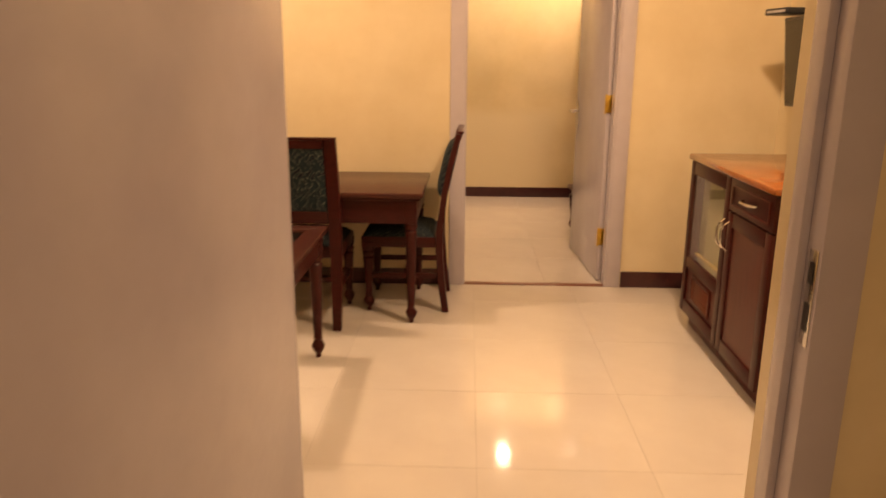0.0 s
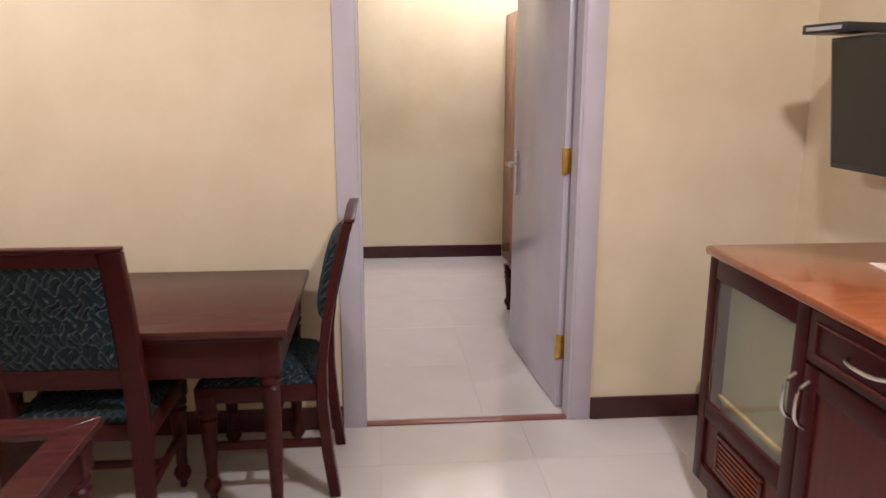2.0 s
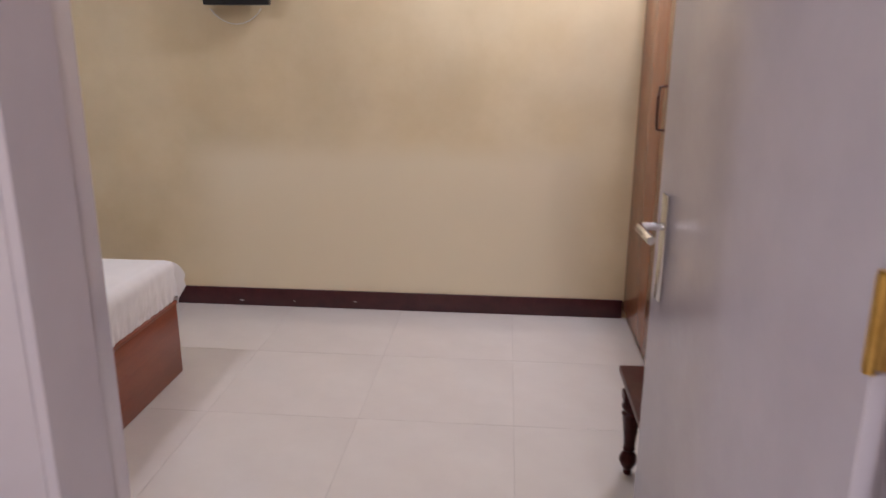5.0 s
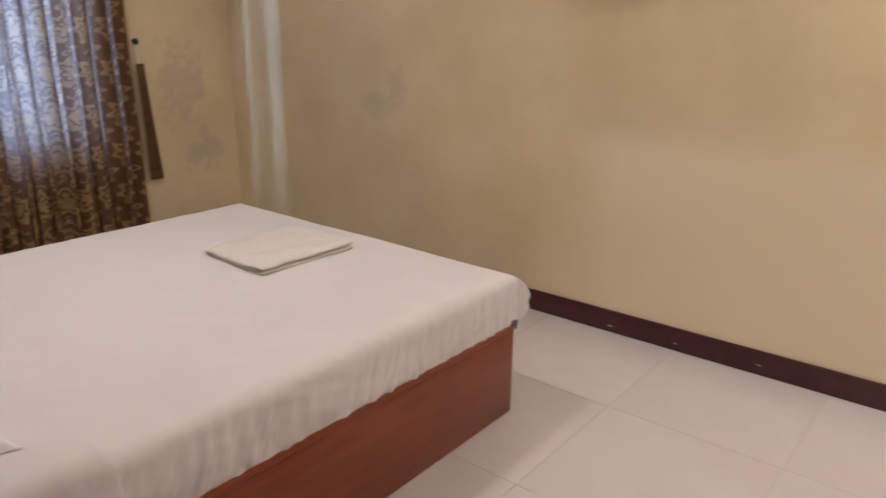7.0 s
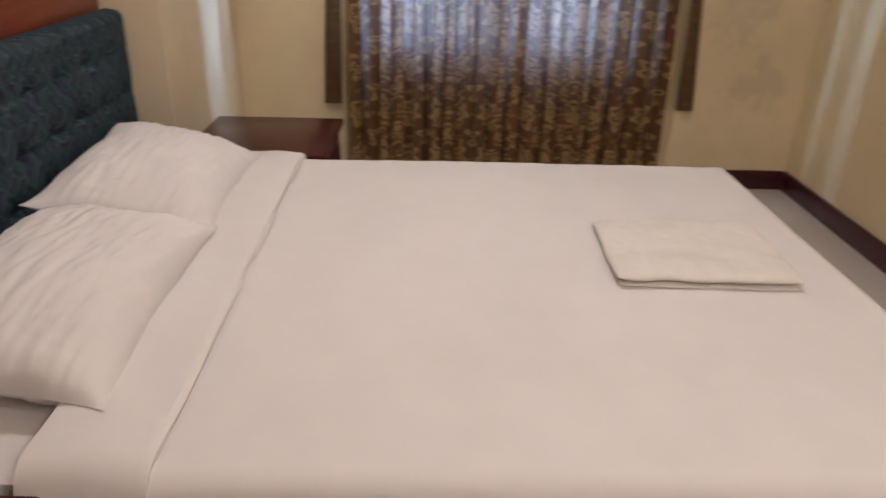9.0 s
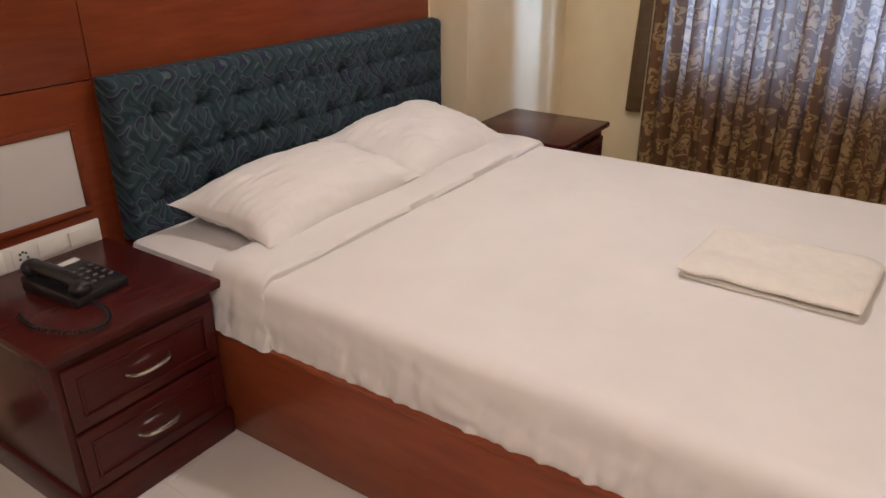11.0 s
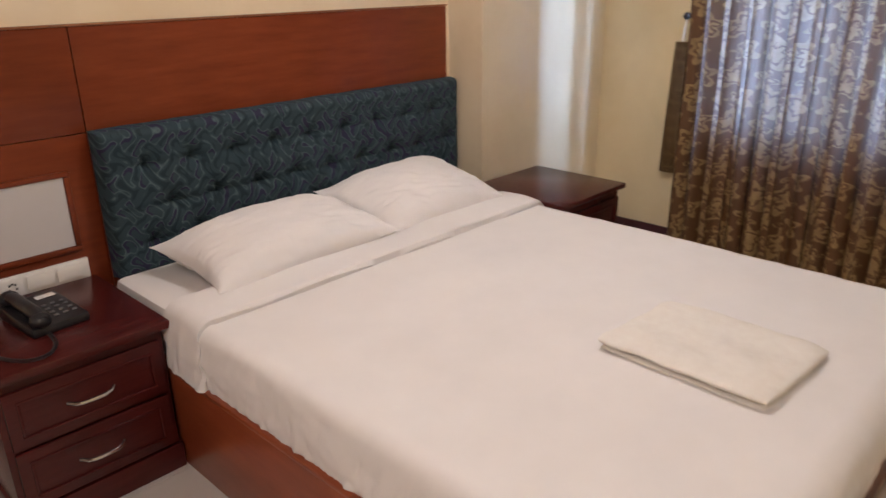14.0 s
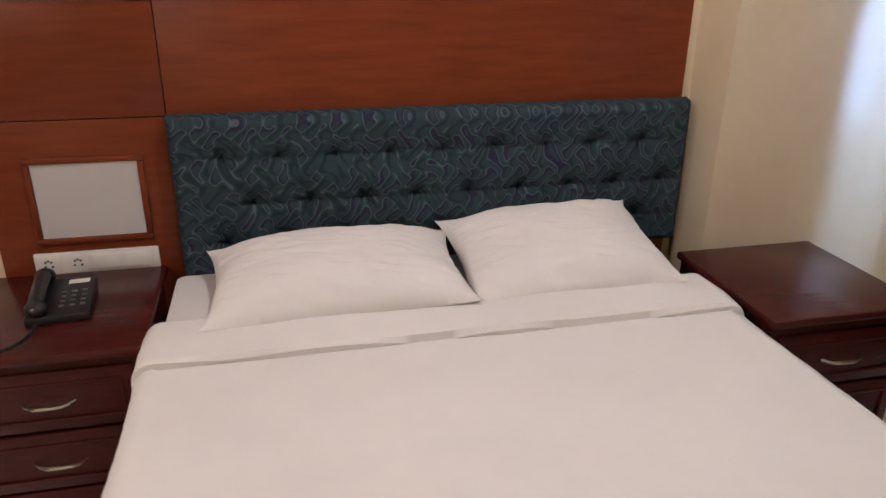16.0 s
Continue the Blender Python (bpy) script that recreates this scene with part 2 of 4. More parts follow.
def swirl_fabric(name, ground, patch, line, size, noise_amount=0.9):
    """Woven cloth with curling drop shapes in thin pale outline and darker crescents."""
    m = bpy.data.materials.new(name)
    m.use_nodes = True
    n, l = m.node_tree.nodes, m.node_tree.links
    b = n["Principled BSDF"]
    b.inputs["Roughness"].default_value, b.inputs["Specular IOR Level"].default_value = 0.85, 0.2

    def op(kind, a, c=0.0, d=0.0):
        k = n.new("ShaderNodeMath")
        k.operation = kind
        for i, v in enumerate((a, c, d)):
            if isinstance(v, (int, float)):
                k.inputs[i].default_value = v
            else:
                l.new(v, k.inputs[i])
        return k.outputs[0]

    def mixed(fac, a, c):
        k = n.new("ShaderNodeMix")
        k.data_type = "RGBA"
        l.new(fac, k.inputs[0])
        for i, v in ((6, a), (7, c)):
            if isinstance(v, tuple):
                k.inputs[i].default_value = (*v, 1)
            else:
                l.new(v, k.inputs[i])
        return k.outputs[2]

    co = n.new("ShaderNodeTexCoord")
    sep = n.new("ShaderNodeSeparateXYZ")
    l.new(co.outputs["Object"], sep.inputs[0])
    wob = n.new("ShaderNodeTexNoise")
    wob.inputs["Scale"].default_value, wob.inputs["Detail"].default_value = size * 0.16, 1.0
    l.new(co.outputs["Object"], wob.inputs[0])
    drift = op("MULTIPLY", op("SUBTRACT", wob.outputs["Fac"], 0.5), noise_amount * 3)
    u = op("ADD", op("MULTIPLY", sep.outputs[0], size), drift)
    v = op("SUBTRACT", op("MULTIPLY", op("ADD", sep.outputs[2], sep.outputs[1]), size), drift)
    p = op("ADD", u, op("MULTIPLY", op("SINE", op("MULTIPLY", v, 1.05)), 1.35))
    q = op("ADD", op("MULTIPLY", v, 0.9), op("MULTIPLY", op("SINE", op("MULTIPLY", u, 0.95)), 1.5))
    g = op("MULTIPLY", op("SINE", p), op("SINE", q))
    h = op("MULTIPLY", op("SINE", op("ADD", p, 0.75)), op("SINE", op("ADD", q, 0.6)))
    edge = op("SUBTRACT", 1.0, op("MULTIPLY", op("ABSOLUTE", op("SUBTRACT", g, 0.14)), 7.5))
    edge.node.use_clamp = True
    moon = op("MULTIPLY", op("GREATER_THAN", g, 0.22), op("LESS_THAN", h, 0.22))
    leaf = op("MULTIPLY", op("LESS_THAN", g, -0.35), op("GREATER_THAN", h, -0.45))
    tone = mixed(moon, ground, patch)
    tone = mixed(leaf, tone, tuple(0.65 * c for c in ground))
    l.new(mixed(edge, tone, line), b.inputs["Base Color"])
    tb = n.new("ShaderNodeTexNoise")
    tb.inputs["Scale"].default_value = 300
    l.new(co.outputs["Object"], tb.inputs[0])
    bp = n.new("ShaderNodeBump")
    bp.inputs["Strength"].default_value, bp.inputs["Distance"].default_value = 0.3, 0.004
    l.new(tb.outputs["Fac"], bp.inputs["Height"])
    l.new(bp.outputs[0], b.inputs["Normal"])
    return m


HEADF = swirl_fabric("teal_swirl_fabric", (0.029, 0.050, 0.060), (0.026, 0.024, 0.052), (0.082, 0.118, 0.124), 66.0)
CHAIRF = swirl_fabric("blue_swirl_fabric", (0.014, 0.028, 0.036), (0.008, 0.009, 0.018), (0.15, 0.18, 0.17), 105.0)


def damask(name):
    """Brown curtain cloth with beige damask medallions; light comes through it."""
    m = bpy.data.materials.new(name)
    m.use_nodes = True
    n, l = m.node_tree.nodes, m.node_tree.links
    b = n["Principled BSDF"]

    def op(kind, a, c=0.0, d=0.0):
        k = n.new("ShaderNodeMath")
        k.operation = kind
        for i, v in enumerate((a, c, d)):
            if isinstance(v, (int, float)):
                k.inputs[i].default_value = v
            else:
                l.new(v, k.inputs[i])
        return k.outputs[0]

    co = n.new("ShaderNodeTexCoord")
    sep = n.new("ShaderNodeSeparateXYZ")
    l.new(co.outputs["UV"], sep.inputs[0])
    grain = n.new("ShaderNodeTexNoise")
    grain.inputs["Scale"].default_value, grain.inputs["Detail"].default_value = 55.0, 3
    l.new(co.outputs["UV"], grain.inputs[0])
    rough = op("SUBTRACT", grain.outputs["Fac"], 0.5)
    u, v = op("MULTIPLY", sep.outputs[0], 6.5), op("MULTIPLY", sep.outputs[1], 10.0)

    def motif(du, dv, size, lobes, deep):
        """A lobed flower in each cell of the lattice, with a dark vein ring inside."""
        x = op("SUBTRACT", op("FRACT", op("ADD", u, du)), 0.5)
        y = op("SUBTRACT", op("FRACT", op("ADD", v, dv)), 0.5)
        r = op("SQRT", op("ADD", op("MULTIPLY", x, op("MULTIPLY", x, 1.5)), op("MULTIPLY", y, y)))
        ang = op("ARCTAN2", x, y)
        rim = op("ADD", size, op("ADD", op("MULTIPLY", op("COSINE", op("MULTIPLY", ang, lobes)), deep), op("MULTIPLY", rough, 0.20)))
        ring = op("SUBTRACT", r, op("ADD", op("MULTIPLY", rim, 0.58), op("MULTIPLY", rough, 0.25)))
        return op("MULTIPLY", op("LESS_THAN", r, rim), op("GREATER_THAN", op("ABSOLUTE", ring), 0.028))

    flower = op("MAXIMUM", motif(0.0, 0.0, 0.33, 7.0, 0.06), op("MAXIMUM", motif(0.5, 0.5, 0.24, 5.0, 0.07), op("MAXIMUM", motif(0.5, 0.0, 0.11, 4.0, 0.05), motif(0.0, 0.5, 0.12, 3.0, 0.06))))
    mx = n.new("ShaderNodeMix")
    mx.data_type = "RGBA"
    mx.inputs[6].default_value, mx.inputs[7].default_value = (0.125, 0.055, 0.018, 1), (0.41, 0.275, 0.12, 1)
    l.new(op("MULTIPLY", flower, op("ADD", 0.72, op("MULTIPLY", rough, 1.2))), mx.inputs[0])
    l.new(mx.outputs[2], b.inputs["Base Color"])
    b.inputs["Roughness"].default_value = 0.55
    tr = n.new("ShaderNodeBsdfTranslucent")
    lift = n.new("ShaderNodeMix")
    lift.data_type = "RGBA"
    lift.inputs[0].default_value = 0.85
    lift.inputs[7].default_value = (0.30, 0.272, 0.255, 1)
    l.new(mx.outputs[2], lift.inputs[6])
    l.new(lift.outputs[2], tr.inputs[0])
    ms = n.new("ShaderNodeMixShader")
    ms.inputs[0].default_value = 0.075
    l.new(b.outputs[0], ms.inputs[1])
    l.new(tr.outputs[0], ms.inputs[2])
    l.new(ms.outputs[0], n["Material Output"].inputs[0])
    return m


CURT = damask("brown_damask_cloth")


# ---- mesh helpers ----
def box(bm, x0, x1, y0, y1, z0, z1, bevel=0.0, seg=2):
    m = Matrix.Translation(((x0 + x1) / 2, (y0 + y1) / 2, (z0 + z1) / 2)) @ Matrix.Diagonal((abs(x1 - x0), abs(y1 - y0), abs(z1 - z0), 1))
    made = bmesh.ops.create_cube(bm, size=1, matrix=m)["verts"]
    if bevel:
        edges = list({e for v in made for e in v.link_edges})
        bmesh.ops.bevel(bm, geom=edges, offset=bevel, segments=seg, affect="EDGES", profile=0.5)
    return bm


def boxes(*rows, bevel=0.0):
    bm = bmesh.new()
    for r in rows:
        box(bm, *r, bevel=bevel)
    return bm


def lathe(bm, profile, x=0.0, y=0.0, n=14):
    """A turned shape from (radius, height) pairs."""
    rings = [[bm.verts.new((x + r * math.cos(a * math.tau / n), y + r * math.sin(a * math.tau / n), z)) for a in range(n)] for r, z in profile]
    for a, b in zip(rings, rings[1:]):
        for i in range(n):
            bm.faces.new((a[i], a[(i + 1) % n], b[(i + 1) % n], b[i]))
    bm.faces.new(rings[0][::-1])
    bm.faces.new(rings[-1])
    return bm


def tube(bm, points, r, n=8):
    """A round bar along a line of points."""
    rings = []
    pts = [Vector(p) for p in points]
    for i, p in enumerate(pts):
        d = (pts[min(i + 1, len(pts) - 1)] - pts[max(i - 1, 0)]).normalized()
        side = d.cross(Vector((0, 0, 1)) if abs(d.z) < 0.9 else Vector((1, 0, 0))).normalized()
        up = side.cross(d)
        rings.append([bm.verts.new(p + r * (math.cos(a * math.tau / n) * side + math.sin(a * math.tau / n) * up)) for a in range(n)])
    for a, b in zip(rings, rings[1:]):
        for i in range(n):
            bm.faces.new((a[i], a[(i + 1) % n], b[(i + 1) % n], b[i]))
    bm.faces.new(rings[0][::-1])
    bm.faces.new(rings[-1])
    return bm


def mesh_of(name, bm, material, smooth=False):
    bmesh.ops.recalc_face_normals(bm, faces=bm.faces)
    me = bpy.data.meshes.new(name)
    bm.to_mesh(me)
    bm.free()
    me.materials.append(material)
    if smooth:
        me.shade_smooth()
        me.set_sharp_from_angle(angle=radians(40))
    return me


def part(name, bm, material, parent, label="", smooth=True):
    ob = new(name, mesh_of(name, bm, material, smooth))
    ob.parent = parent
    if label:
        tagged(ob, label)
    return ob


def thing(name, at, label, category, group="", rz=0.0, kind=""):
    ob = new(name)
    ob.matrix_world = pose(*at, 0, 0, rz)
    return tagged(ob, label, category, group, kind)


def single(name, bm, material, label, category, group="", kind="", smooth=True):
    return tagged(new(name, mesh_of(name, bm, material, smooth)), label, category, group, kind)


def grid(nu, nv, place):
    """A sheet of nu by nv quads, with u and v from 0 to 1 as its UV."""
    bm = bmesh.new()
    lay = bm.loops.layers.uv.new("UVMap")
    v = [[bm.verts.new(place(i / nu, j / nv)) for j in range(nv + 1)] for i in range(nu + 1)]
    for i in range(nu):
        for j in range(nv):
            f = bm.faces.new((v[i][j], v[i + 1][j], v[i + 1][j + 1], v[i][j + 1]))
            for lp, (a, b) in zip(f.loops, ((i, j), (i + 1, j), (i + 1, j + 1), (i, j + 1))):
                lp[lay].uv = (a / nu, b / nv)
    return bm


# ---- structure ----
CZ = 2.7
STRUCT = "structure"


def wall(name, rows, label, material=WALL):
    return single(name, boxes(*rows), material, label, "wall", kind=STRUCT, smooth=False)


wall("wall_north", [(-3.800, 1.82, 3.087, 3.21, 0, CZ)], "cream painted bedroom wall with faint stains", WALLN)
wall("wall_west", [(-3.800, -3.660, 0.13, 0.90, 0, CZ), (-3.800, -3.660, 2.25, 3.087, 0, CZ), (-3.800, -3.660, 0.90, 2.25, 0, 0.66), (-3.800, -3.660, 0.90, 2.25, 2.1, CZ)], "cream painted window wall of the bedroom, stained", WALLW)
wall("wall_east_bedroom", [(1.70, 1.82, 0.13, 3.087, 0, CZ)], "cream painted bedroom side wall")
wall("wall_dividing", [(-3.660, -0.085, 0.0, 0.13, 0, CZ), (0.975, 1.95, 0.0, 0.13, 0, CZ), (-0.085, 0.975, 0.0, 0.13, 2.12, CZ)], "cream painted wall between living room and bedroom")
wall("wall_pillar", [(-3.660, -2.665, 0.13, 0.335, 0, CZ)], "cream painted pillar beside the bed head")
wall("wall_east_living", [(1.83, 1.95, -2.97, 0.0, 0, CZ)], "cream painted wall behind the television")
wall("wall_west_living", [(-3.3, -3.18, -2.97, 0.0, 0, CZ)], "cream painted living room side wall")
wall("wall_south", [(-3.18, -0.425, -2.965, -2.79, 0, CZ), (0.80, 1.83, -2.965, -2.79, 0, CZ), (-0.425, 0.80, -2.965, -2.79, 2.14, CZ), (0.705, 0.80, -2.865, -2.79, 0, 2.14)], "yellow painted wall round the entrance door")
wall("wall_corridor", [(-1.6, -1.48, -6.2, -2.965, 0, CZ), (1.48, 1.6, -6.2, -2.965, 0, CZ), (-1.48, 1.48, -6.2, -6.08, 0, CZ)], "yellow painted corridor walls")
single("ceiling", boxes((-3.800, 1.95, -6.2, 3.21, CZ, CZ + 0.12)), CEIL, "plain white painted ceiling", "ceiling", kind=STRUCT, smooth=False)
floor = single("floor", boxes((-3.800, 1.95, -6.2, 3.21, -0.10, -0.0015)), GROUT, "glossy beige vitrified tile floor", "floor", kind=STRUCT, smooth=False)


def skirting(rows):
    for r in rows:
        single("baseboard", boxes(r, bevel=0.003), SKIRT, "dark maroon painted skirting board, chipped", "baseboard", kind=STRUCT)


skirting([(-3.646, 1.10, 3.073, 3.087, 0, 0.10), (-3.660, -3.646, 0.35, 3.073, 0, 0.10), (-3.646, -2.665, 0.335, 0.349, 0, 0.10),
          (-0.42, -0.087, 0.13, 0.144, 0, 0.10), (-3.18, -0.087, -0.014, 0.0, 0, 0.10), (0.98, 1.816, -0.014, 0.0, 0, 0.10), (1.816, 1.83, -2.79, 0.0, 0, 0.10)])

# chipped paint on the bedroom skirting
north_board = bpy.data.objects["baseboard"]
for x, z, w, h in ((-0.974, 0.030, 0.030, 0.012), (-0.336, 0.042, 0.022, 0.008), (-2.162, 0.055, 0.030, 0.010), (-1.936, 0.092, 0.016, 0.050), (-1.686, 0.057, 0.030, 0.012), (-0.675, 0.034, 0.014, 0.008)):
    bm = bmesh.new()
    ring = [bm.verts.new((x + w / 2 * k * math.cos(a), 3.0722, z + h / 2 * k * math.sin(a))) for a, k in ((0.0, 1.0), (0.9, 0.7), (1.7, 1.0), (2.6, 0.8), (3.3, 1.1), (4.2, 0.7), (5.3, 0.9))]
    face = bm.faces.new(ring)
    up = bmesh.ops.extrude_face_region(bm, geom=[face])
    bmesh.ops.translate(bm, verts=[v for v in up["geom"] if isinstance(v, bmesh.types.BMVert)], vec=(0, 0.002, 0))
    part("chip", bm, GROUT, north_board, "pale chip in the paint", smooth=False)

# ---- bedroom doorway ----
door_frame = thing("door_frame", (0, 0, 0), "lilac-grey painted wooden door frame", "door frame", kind=STRUCT)
part("jamb", boxes((-0.085, 0.0, -0.012, 0.142, 0, 2.12), bevel=0.004), DOOR, door_frame)
part("jamb", boxes((0.89, 0.975, -0.012, 0.142, 0, 2.12), bevel=0.004), DOOR, door_frame)
part("head", boxes((0.0, 0.89, -0.012, 0.142, 2.04, 2.12), bevel=0.004), DOOR, door_frame)
part("stop", boxes((0.0, 0.012, -0.01, 0.085, 0, 2.04), (0.878, 0.89, -0.01, 0.085, 0, 2.04)), DOOR, door_frame)
single("threshold", boxes((0.0, 0.89, 0.0, 0.045, -0.001, 0.006), bevel=0.002), STRIP, "terracotta threshold strip in the doorway", "threshold", kind=STRUCT)


def door_leaf(name, hinge, angle, width, label, sides=(1, -1)):
    d = thing(name, (hinge[0], hinge[1], 0), label, "door", rz=angle)
    part("leaf", boxes((0, width, -0.02, 0.018, 0.008, 2.03), bevel=0.003), DOOR, d)
    for side in sides:
        y = 0.018 if side > 0 else -0.02
        hnd = part("handle_plate", boxes((width - 0.085, width - 0.047, min(y, y + side * 0.006), max(y, y + side * 0.006), 0.855, 1.09), bevel=0.002), CHROME, d, "brushed metal handle plate")
        bm = bmesh.new()
        tube(bm, [(width - 0.066, y, 1.02), (width - 0.066, y + side * 0.05, 1.02), (width - 0.075, y + side * 0.058, 1.02), (width - 0.18, y + side * 0.058, 1.018)], 0.009)
        part("lever", bm, CHROME, hnd)
    return d


ang = math.degrees(math.atan2(0.806, -0.052))
bed_door = door_leaf("door_1", (0.872, 0.118), ang, 0.86, "open lilac-grey painted door with metal lever handle")
for z in (0.24, 1.06, 1.82):
    hinge = part("hinge", boxes((-0.012, 0.0, -0.016, 0.030, z, z + 0.105), (0.002, 0.012, 0.0185, 0.0215, z, z + 0.105), bevel=0.001), BRASS, bed_door, "yellow brass butt hinge")
    bm = bmesh.new()
    lathe(bm, [(0.007, z - 0.004), (0.007, z + 0.109)], -0.006, 0.024, 10)
    part("knuckle", bm, BRASS, hinge)

# ---- entrance ----
ent = thing("entrance_frame", (0, 0, 0), "lilac-grey painted entrance door frame with lock strike", "door frame", kind=STRUCT)
for x0, x1, s0, s1 in ((0.712, 0.80, 0.692, 0.712), (-0.425, -0.368, -0.368, -0.348)):
    part("jamb", boxes((x0, x1, -2.985, -2.867, 0, 2.14), bevel=0.004), DOOR, ent)
    part("stop", boxes((s0, s1, -2.925, -2.867, 0, 2.06), bevel=0.003), DOOR, ent)
part("head", boxes((-0.368, 0.712, -2.985, -2.867, 2.06, 2.14), bevel=0.004), DOOR, ent)
strike = part("strike_plate", boxes((0.7095, 0.712, -2.975, -2.94, 0.80, 1.0), bevel=0.0008), CHROME, ent, "dull metal lock strike plate")
part("latch_hole", boxes((0.7085, 0.7096, -2.968, -2.947, 0.93, 0.975), (0.7085, 0.7096, -2.968, -2.947, 0.83, 0.89)), BLACK, strike)
ent_door = door_leaf("door_2", (-0.352, -2.935), -99, 0.98, "open lilac-grey painted entrance door", ())

# ---- window and curtains ----
win = thing("window_1", (-3.73, 1.575, 0), "white framed window with frosted panes behind the curtains", "window", kind=STRUCT)
part("window_frame", boxes((-0.03, 0.03, -0.675, -0.62, 0.66, 2.1), (-0.03, 0.03, 0.62, 0.675, 0.66, 2.1), (-0.03, 0.03, -0.62, 0.62, 0.66, 0.71), (-0.03, 0.03, -0.62, 0.62, 2.05, 2.1), (-0.028, 0.028, -0.025, 0.025, 0.71, 2.05)), WHITEP, win)
for y0, y1 in ((-0.62, -0.025), (0.025, 0.62)):
    pane = part("pane", boxes((-0.003, 0.003, y0, y1, 0.71, 2.05)), FROST, win)
    pane.visible_shadow = False
bars = part("security_grille", boxes(*[(0.035, 0.041, -0.62, 0.62, z, z + 0.012) for z in (0.85, 1.0, 1.15, 1.3, 1.45, 1.6, 1.75, 1.9)]), WHITEP, win)


def curtain(y0, y1, phase, waves):
    def place(u, v):
        z = 0.055 + 2.2 * v
        a = u * waves * math.tau + phase
        gather = 1 - 0.03 * v
        y = (y0 + y1) / 2 + (u - 0.5) * (y1 - y0) * gather + 0.012 * math.sin(2 * a + v) + 0.01 * noise.noise((u * 5, v * 3, phase))
        amp = 0.034 + 0.014 * noise.noise((u * 4, v * 1.5, phase + 3))
        return (-3.575 + amp * math.sin(a + 0.5 * noise.noise((u * 3, v * 2, phase))) + 0.012 * math.sin(2.3 * a), y, z)
    return grid(150, 36, place)


for y0, y1, ph, w in ((0.845, 1.645, 0.4, 8), (1.645, 2.38, 2.0, 7)):
    single("curtain", curtain(y0, y1, ph, w), CURT, "drawn brown curtain with beige damask pattern, lit from behind", "curtain", "bedroom curtains")
rod = thing("curtain_rod", (0, 0, 0), "wooden curtain rod above the window", "curtain rod")
bm = bmesh.new()
tube(bm, [(-3.575, 0.65, 2.29), (-3.575, 2.52, 2.29)], 0.014)
part("pole", bm, DARKW, rod)
for y in (0.7, 2.46):
    part("bracket", boxes((-3.660, -3.560, y - 0.01, y + 0.01, 2.25, 2.278), bevel=0.002), DARKW, rod)
for y, lean in ((0.785, -0.02), (2.485, 0.03)):
    tie = thing("curtain_tieback", (-3.63, y, 0), "loose brown damask curtain tieback hanging on the wall", "tieback", "curtain tiebacks")

    def strip(u, v, lean=lean):
        return (0.012 * math.sin(u * 3 + v * 2), (u - 0.5) * (0.085 - 0.025 * v) - lean * (v - 0.3), 0.41 + 0.66 * v)
    bm = grid(6, 16, strip)
    bmesh.ops.solidify(bm, geom=bm.faces[:], thickness=0.008)
    part("band", bm, CURT, tie)
    bm = bmesh.new()
    tube(bm, [(0, -lean * 0.7, 1.07), (-0.006, -lean * 0.8, 1.13), (-0.02, -lean * 0.8, 1.185)], 0.004)
    part("loop", bm, WHITEP, tie)
    bm = bmesh.new()
    bmesh.ops.create_uvsphere(bm, u_segments=12, v_segments=8, radius=0.018, matrix=Matrix.Translation((-0.016, -lean * 0.8, 1.19)))
    part("hook", bm, BLACK, tie)

# ---- bed ----
BX0, BX1, BY0, BY1 = -2.50, -0.935, 0.215, 2.218
bed = thing("bed", (0, 0, 0), "double bed with red-brown veneered box base", "bed")
part("side_panel", boxes((BX1 - 0.022, BX1, BY0, BY1, 0.0, 0.315), bevel=0.002), BEDW, bed)
part("side_panel", boxes((BX0, BX0 + 0.022, BY0, BY1, 0.0, 0.315), bevel=0.002), BEDW, bed)
part("foot_panel", boxes((BX0 + 0.022, BX1 - 0.022, BY1 - 0.022, BY1, 0.0, 0.315), bevel=0.002), BEDW, bed)
part("rim", boxes((BX1 - 0.030, BX1 + 0.004, BY0, BY1 + 0.004, 0.3155, 0.331), (BX0 - 0.004, BX0 + 0.03, BY0, BY1 + 0.004, 0.3155, 0.331), (BX0 + 0.031, BX1 - 0.031, BY1 - 0.03, BY1 + 0.004, 0.3155, 0.331), bevel=0.004), BEDW, bed, "red-brown moulded rim")
part("slat_deck", boxes((BX0 + 0.03, BX1 - 0.03, BY0, BY1 - 0.03, 0.24, 0.26)), DARKW, bed)
part("mattress", boxes((BX0 + 0.034, BX1 - 0.034, BY0, BY1 - 0.034, 0.262, 0.486), bevel=0.03), SHEET, bed, "mattress in a white fitted sheet")


